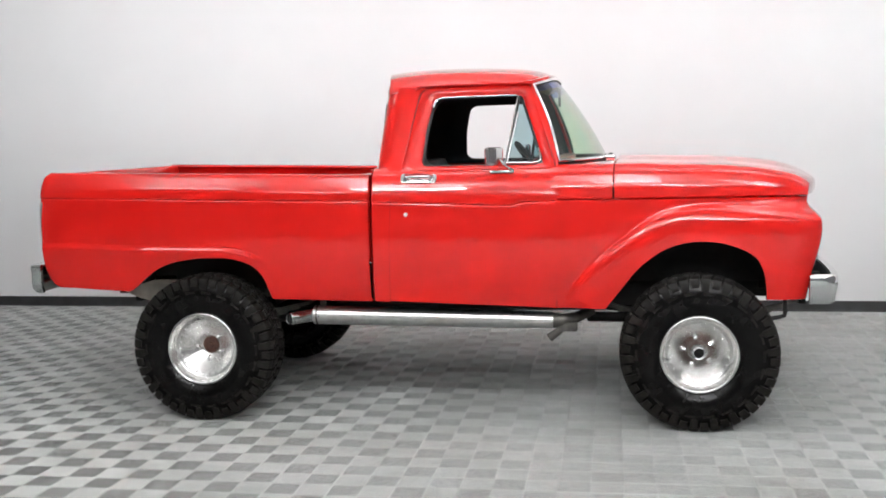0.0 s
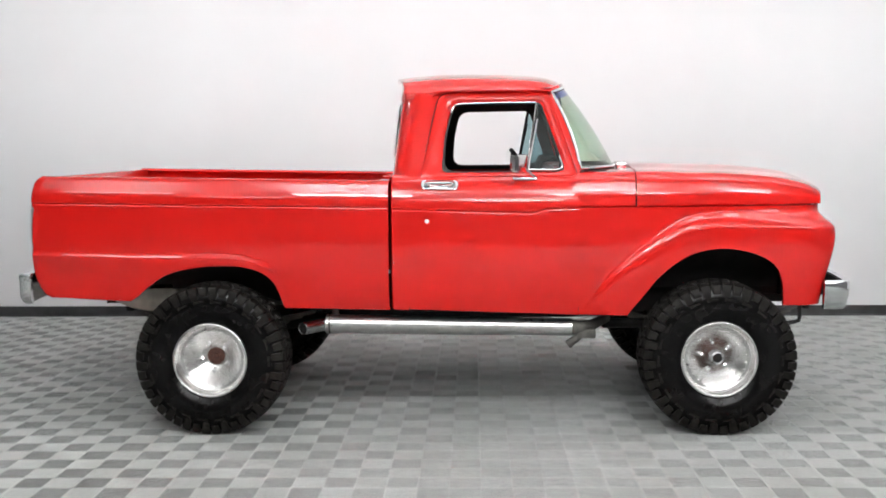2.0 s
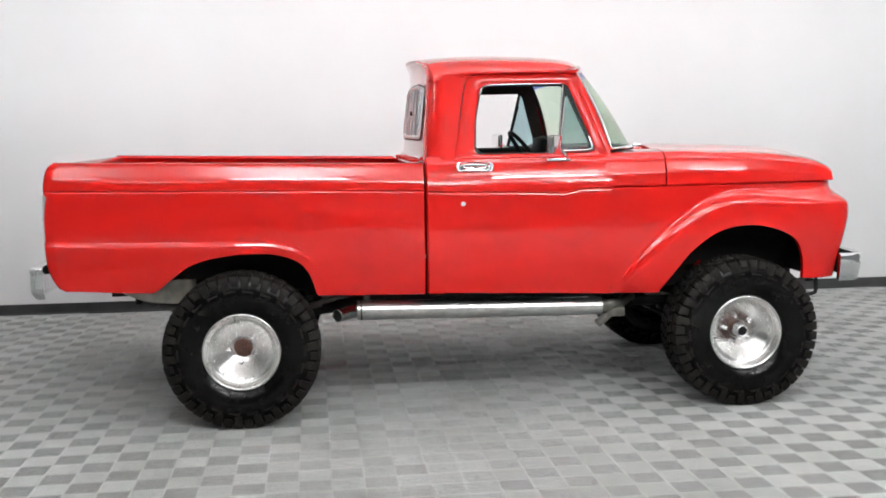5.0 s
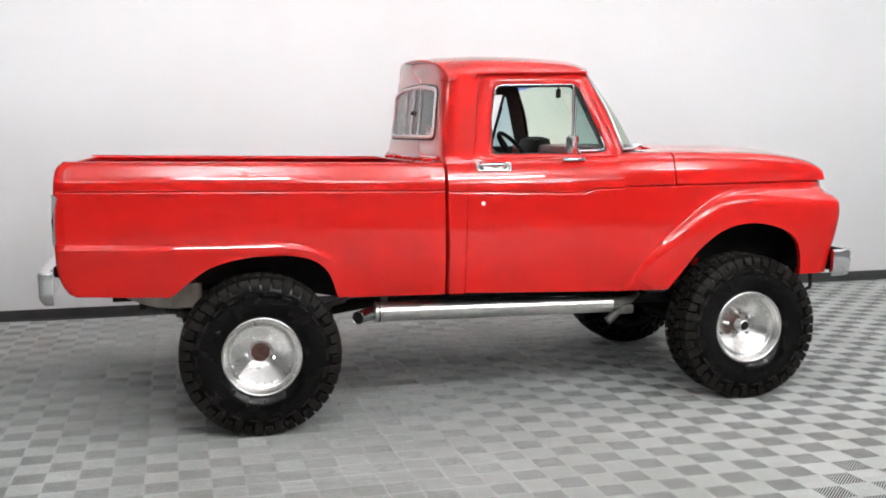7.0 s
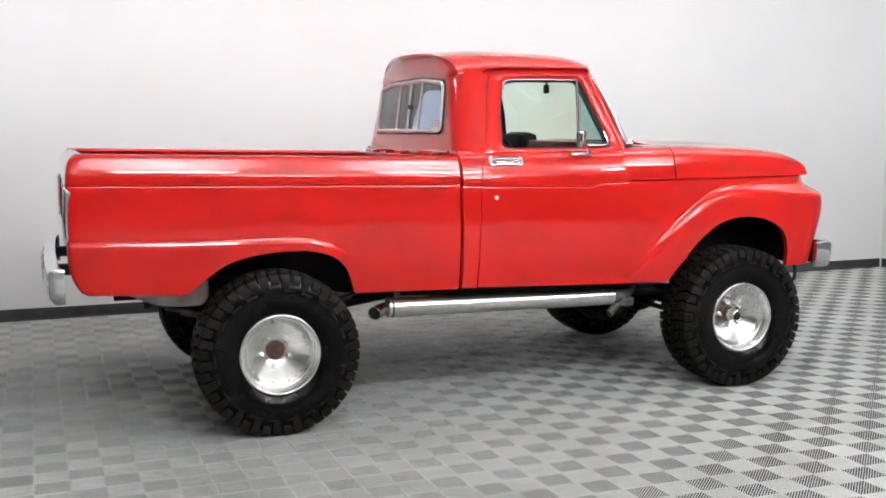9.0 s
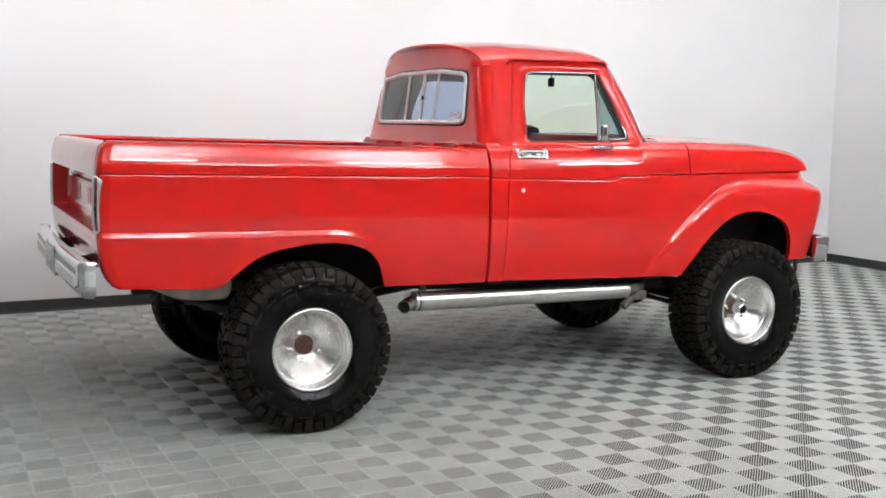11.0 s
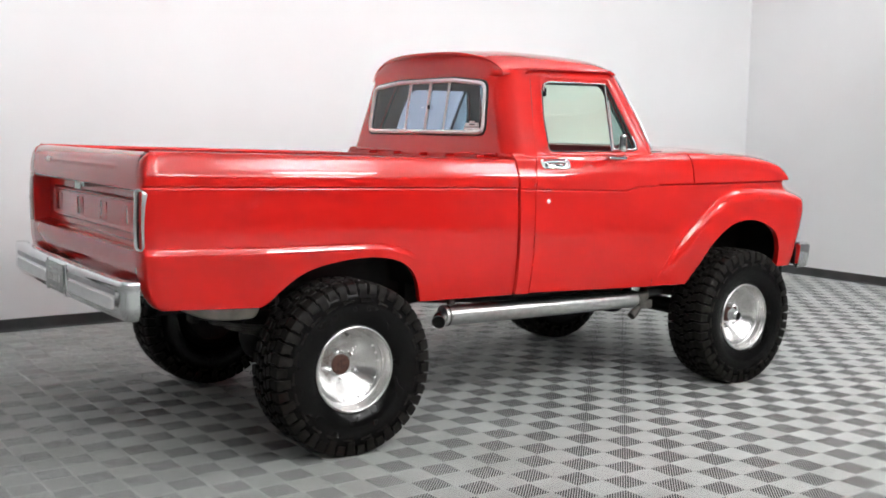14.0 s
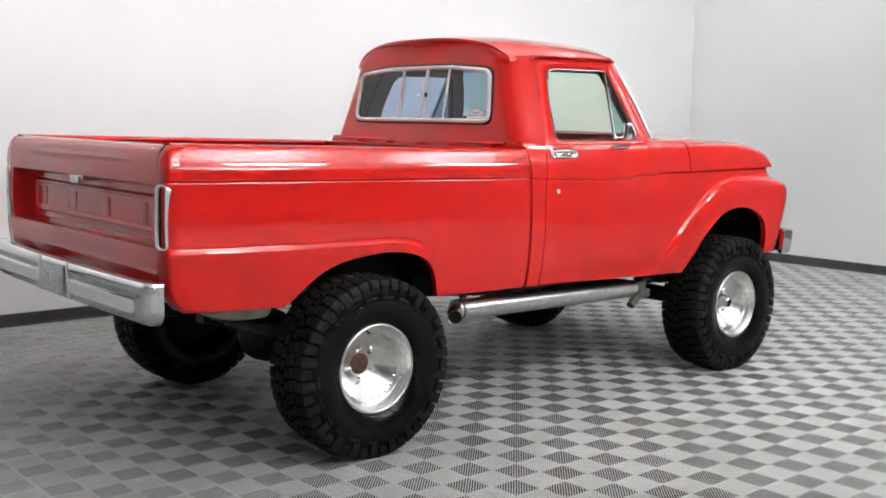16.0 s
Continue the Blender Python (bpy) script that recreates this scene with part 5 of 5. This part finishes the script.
gap_rows = [[(1.049, side * (cab_half(1.066, z) - inset), z) for z in np.linspace(0.715, 1.47, 24)] for side, inset in ((-1, 0.022), (-1, 0.09), (1, 0.09), (1, 0.022))]
part("gap_filler", grid(gap_rows), RED, truck, "red panel in the gap between bed and cab")
part("firewall", box(2.15, 2.18, -0.93, 0.93, 0.70, 1.46, 0.004), BLACK, truck, "black firewall")
part("engine_block", join(box(2.35, 3.10, -0.26, 0.26, 0.80, 1.30, 0.06), box(3.18, 3.26, -0.45, 0.45, 0.80, 1.25, 0.02)), BLACK, truck, "black engine and radiator")
for sgn in (-1, 1):
    apron = [[(x, sgn * (0.56 + 0.05 * (k % 2)), z) for x in np.linspace(2.19, 3.42, 14)] for k, z in enumerate((0.78, 1.0, 1.14, 1.26))]
    shelf = [[(x, sgn * y, 1.27) for x in np.linspace(2.19, 3.42, 14)] for y in (0.60, 0.90)]
    part("inner_fender", join(grid(apron), grid(shelf), box(2.19, 2.22, sgn * 0.56, sgn * 0.93, 0.70, 1.27, 0.004), box(3.36, 3.39, sgn * 0.56, sgn * 0.88, 0.74, 1.27, 0.004)), BLACK, truck, "black inner fender")
    part("rocker", box(1.07, 2.40, sgn * 0.86, sgn * 0.925, 0.692, 0.76, 0.01), BLACK, truck, "black rocker below the door")

# side exhaust
for sgn in (-1, 1):
    pipe = part("exhaust_pipe", tube([(x, sgn * 0.83, 0.608 - 0.0165 * (x - 0.66)) for x in np.linspace(0.655, 2.10, 12)], [0.0565 - 0.006 * t for t in np.linspace(0, 1, 12)], 32), STEEL, truck, "long brushed steel side exhaust pipe")
    bend = spline([(0.70, sgn * 0.830, 0.607), (0.655, sgn * 0.838, 0.606), (0.605, sgn * 0.880, 0.605), (0.567, sgn * 0.928, 0.604), (0.537, sgn * 0.966, 0.604)], 16)
    part("exhaust_tip", join(tube(bend, 0.037, 24, caps=False), tube(bend[9:], [0.0365] * 6 + [0.0368], 24, caps=False)), WORN_CHROME, pipe, "outward bent exhaust tip")
    # capped black tube just inside the tip
    part("tip_bore", tube(bend[6:15], 0.033, 24), BLACK, pipe, "black bore inside the tip")
    part("tip_edge", tube([tuple(bend[15] + 0.035 * (math.cos(a) * np.array([0.78, sgn * 0.62, 0.0]) + math.sin(a) * np.array([0, 0, 1.0]))) for a in np.linspace(0, 2 * math.pi, 24, endpoint=False)], 0.0025, 6, True), WORN_CHROME, pipe, "bright rolled edge of the tip")
    part("exhaust_clamp", join(tube([(0.672, sgn * 0.83, 0.608), (0.682, sgn * 0.83, 0.608)], 0.0585, 28), box(0.69, 0.73, sgn * 0.82, sgn * 0.84, 0.655, 0.70, 0.006)), GRIME, pipe, "steel band clamp")
    part("exhaust_collector", join(tube([(2.09, sgn * 0.83, 0.583), (2.15, sgn * 0.83, 0.583), (2.22, sgn * 0.80, 0.59), (2.32, sgn * 0.70, 0.62)], [0.046, 0.040, 0.032, 0.028], 16)), GRIME, pipe, "dark header pipe")
    part("exhaust_dump", tube([(2.17, sgn * 0.83, 0.555), (2.12, sgn * 0.835, 0.512), (2.075, sgn * 0.84, 0.480)], [0.022, 0.024, 0.026], 16, caps=False), GRIME, pipe, "short angled dump pipe")
    part("dump_flange", box(2.13, 2.24, sgn * 0.80, sgn * 0.86, 0.52, 0.575, 0.012), GRIME, pipe, "flange plate")

# ---- cab interior ----
seat = part("bench_seat", box(1.24, 1.72, -0.66, 0.66, 0.98, 1.16, 0.06), VINYL, truck, "black vinyl bench seat")
part("seat_back", moved(box(-0.08, 0.08, -0.66, 0.66, 0.0, 0.52, 0.06), Matrix.Translation((1.26, 0, 1.0)) @ Matrix.Rotation(radians(-10), 4, "Y")), VINYL, seat, "black vinyl seat back")
part("dashboard", join(box(2.02, 2.16, -0.86, 0.86, 1.25, 1.47, 0.03), box(1.99, 2.30, -0.86, 0.86, 1.445, 1.485, 0.015), box(1.985, 2.17, -0.80, 0.80, 1.42, 1.532, 0.03)), DARK_RED, truck, "red enamelled dashboard")
part("dash_pad", box(2.16, 2.30, -0.84, 0.84, 1.484, 1.50, 0.007), VINYL, truck, "black dash pad")
part("instrument_hood", join(box(1.95, 2.10, 0.18, 0.56, 1.40, 1.585, 0.07), box(1.98, 2.05, -0.15, 0.12, 1.40, 1.50, 0.03)), VINYL, truck, "black instrument hood")
wheel_m = Matrix.Translation((1.90, 0.38, 1.455)) @ Matrix.Rotation(radians(52), 4, "Y")
ring_path = [wheel_m @ Vector((0.20 * math.cos(a), 0.20 * math.sin(a), 0.0)) for a in np.linspace(0, 2 * math.pi, 40, endpoint=False)]
steer = part("steering_wheel", tube(ring_path, 0.014, 10, True), VINYL, truck, "black steering wheel on its column")
for a in (0.3, 2.84, 4.71):
    part("spoke", tube([wheel_m @ Vector((0, 0, -0.03)), wheel_m @ Vector((0.20 * math.cos(a), 0.20 * math.sin(a), 0.0))], 0.011, 8), VINYL, steer)
part("steering_column", tube([wheel_m @ Vector((0, 0, 0.0)), wheel_m @ Vector((0, 0, -0.42))], 0.032, 12), VINYL, steer, "black steering column")
part("rear_view_mirror", join(box(2.088, 2.104, 0.05, 0.116, 1.845, 1.905, 0.006), tube([(2.098, 0.083, 1.90), (2.092, 0.083, 1.95), (2.07, 0.083, 1.995)], 0.006, 8)), VINYL, truck, "small black rear-view mirror")
part("rear_lining", join(box(1.085, 1.10, -0.70, 0.70, 0.80, 1.57, 0.004)), LINER, truck, "dark lining behind the seat")

# ---- the tiled floor ----
RIB_DEEP = 0.0022
floor = tagged(part("floor", box(LEFT_X - 0.2, RIGHT_X + 0.2, FRONT_Y - 0.2, BACK_Y + 0.4, FLOOR_Z - 0.12, FLOOR_Z - RIB_DEEP), SUBFLOOR, None, "", False),
               "showroom floor of grey slotted plastic tiles, ribs crosswise by turns", "floor", kind="structure")
ft, gap, border = radians(FLOOR_TURN), 0.0006, 0.0030
fc, fs = math.cos(ft), math.sin(ft)
RIBS, RIB_TOP, RIB_FOOT = 18, 0.28, 0.46      # shares of the pitch


def tile_cell(kind):
    """One cell of a moulded tile: a thin rim and slanted ribs with open slots between them."""
    h = CELL / 2 - gap
    b = h - border
    pts, f = [], []
    for d, z in ((h, -RIB_DEEP), (h, -0.001), (h - 0.001, 0.0), (b, 0.0), (b, -RIB_DEEP)):
        for p, q in ((-d, -d), (d, -d), (d, d), (-d, d)):
            pts.append((p, q, z))
    for k in (0, 4, 8, 12):
        for i in range(4):
            j = (i + 1) % 4
            f.append((k + i, k + j, k + 4 + j, k + 4 + i))
    reach, r = b * math.sqrt(2), math.sqrt(0.5)
    turn = 1 if kind else -1
    for k in range(RIBS):
        pitch = 2 * reach / RIBS
        c = -reach + (k + 0.5) * pitch
        n = len(pts)
        for side in (-0.5, 0.5):
            for along in (-1, 1):
                for share, z in ((RIB_TOP, 0.0), (RIB_FOOT, -RIB_DEEP)):
                    s = c + side * share * pitch
                    t = along * (reach - abs(s))
                    pts.append((r * (s + t), turn * r * (t - s), z))
        f += [(n, n + 2, n + 6, n + 4), (n, n + 1, n + 3, n + 2), (n + 4, n + 6, n + 7, n + 5)]
    return pts, f


def plain_cell():
    h = CELL / 2 - gap
    return [(-h, -h, 0), (h, -h, 0), (h, h, 0), (-h, h, 0)], [(0, 1, 2, 3)]


def flat_mesh(name, verts, faces):
    me = bpy.data.meshes.new(name)
    me.from_pydata(verts, [], faces)
    me.materials.append(TILE)
    return me


cells = [tile_cell(0), tile_cell(1)]
tile_meshes = [flat_mesh("floor_tile", *c) for c in cells]
turned = Matrix.Translation((0, 0, FLOOR_Z)) @ Matrix.Rotation(ft, 4, "Z")
rest = ([], []), ([], []), ([], [])
for i in range(int(LEFT_X / CELL) - 2, int(RIGHT_X / CELL) + 3):
    for j in range(int(FRONT_Y / CELL) - 1, int(BACK_Y / CELL) + 3):
        u, v = PHASE_U + (i + 0.5) * CELL, PHASE_V + (j + 0.5) * CELL
        x, y = fc * u - fs * v, fs * u + fc * v
        if not (LEFT_X < x < RIGHT_X - 0.02 and FRONT_Y < y < BACK_Y + 0.05):
            continue
        kind = (i + j) % 2
        if -0.75 < x < 3.35 and -2.75 < y < -1.15:
            ob = new("floor_tile", tile_meshes[kind])
            ob.parent = floor
            ob.matrix_basis = turned @ Matrix.Translation((u, v, 0))
            continue
        p, q = cells[kind] if y > -9.5 else plain_cell()
        verts, faces = rest[kind if y > -9.5 else 2]
        n = len(verts)
        verts.extend((a + u, b + v, c) for a, b, c in p)
        faces.extend(tuple(a + n for a in t) for t in q)
for (verts, faces), label in zip(rest, ("grey tile cells with ribs one way", "grey tile cells with ribs the other way", "plain grey tile cells")):
    ob = new("floor_tiles", flat_mesh("floor_tiles", verts, faces))
    ob.parent = floor
    ob.matrix_basis = turned
    tagged(ob, label, kind="stuff")
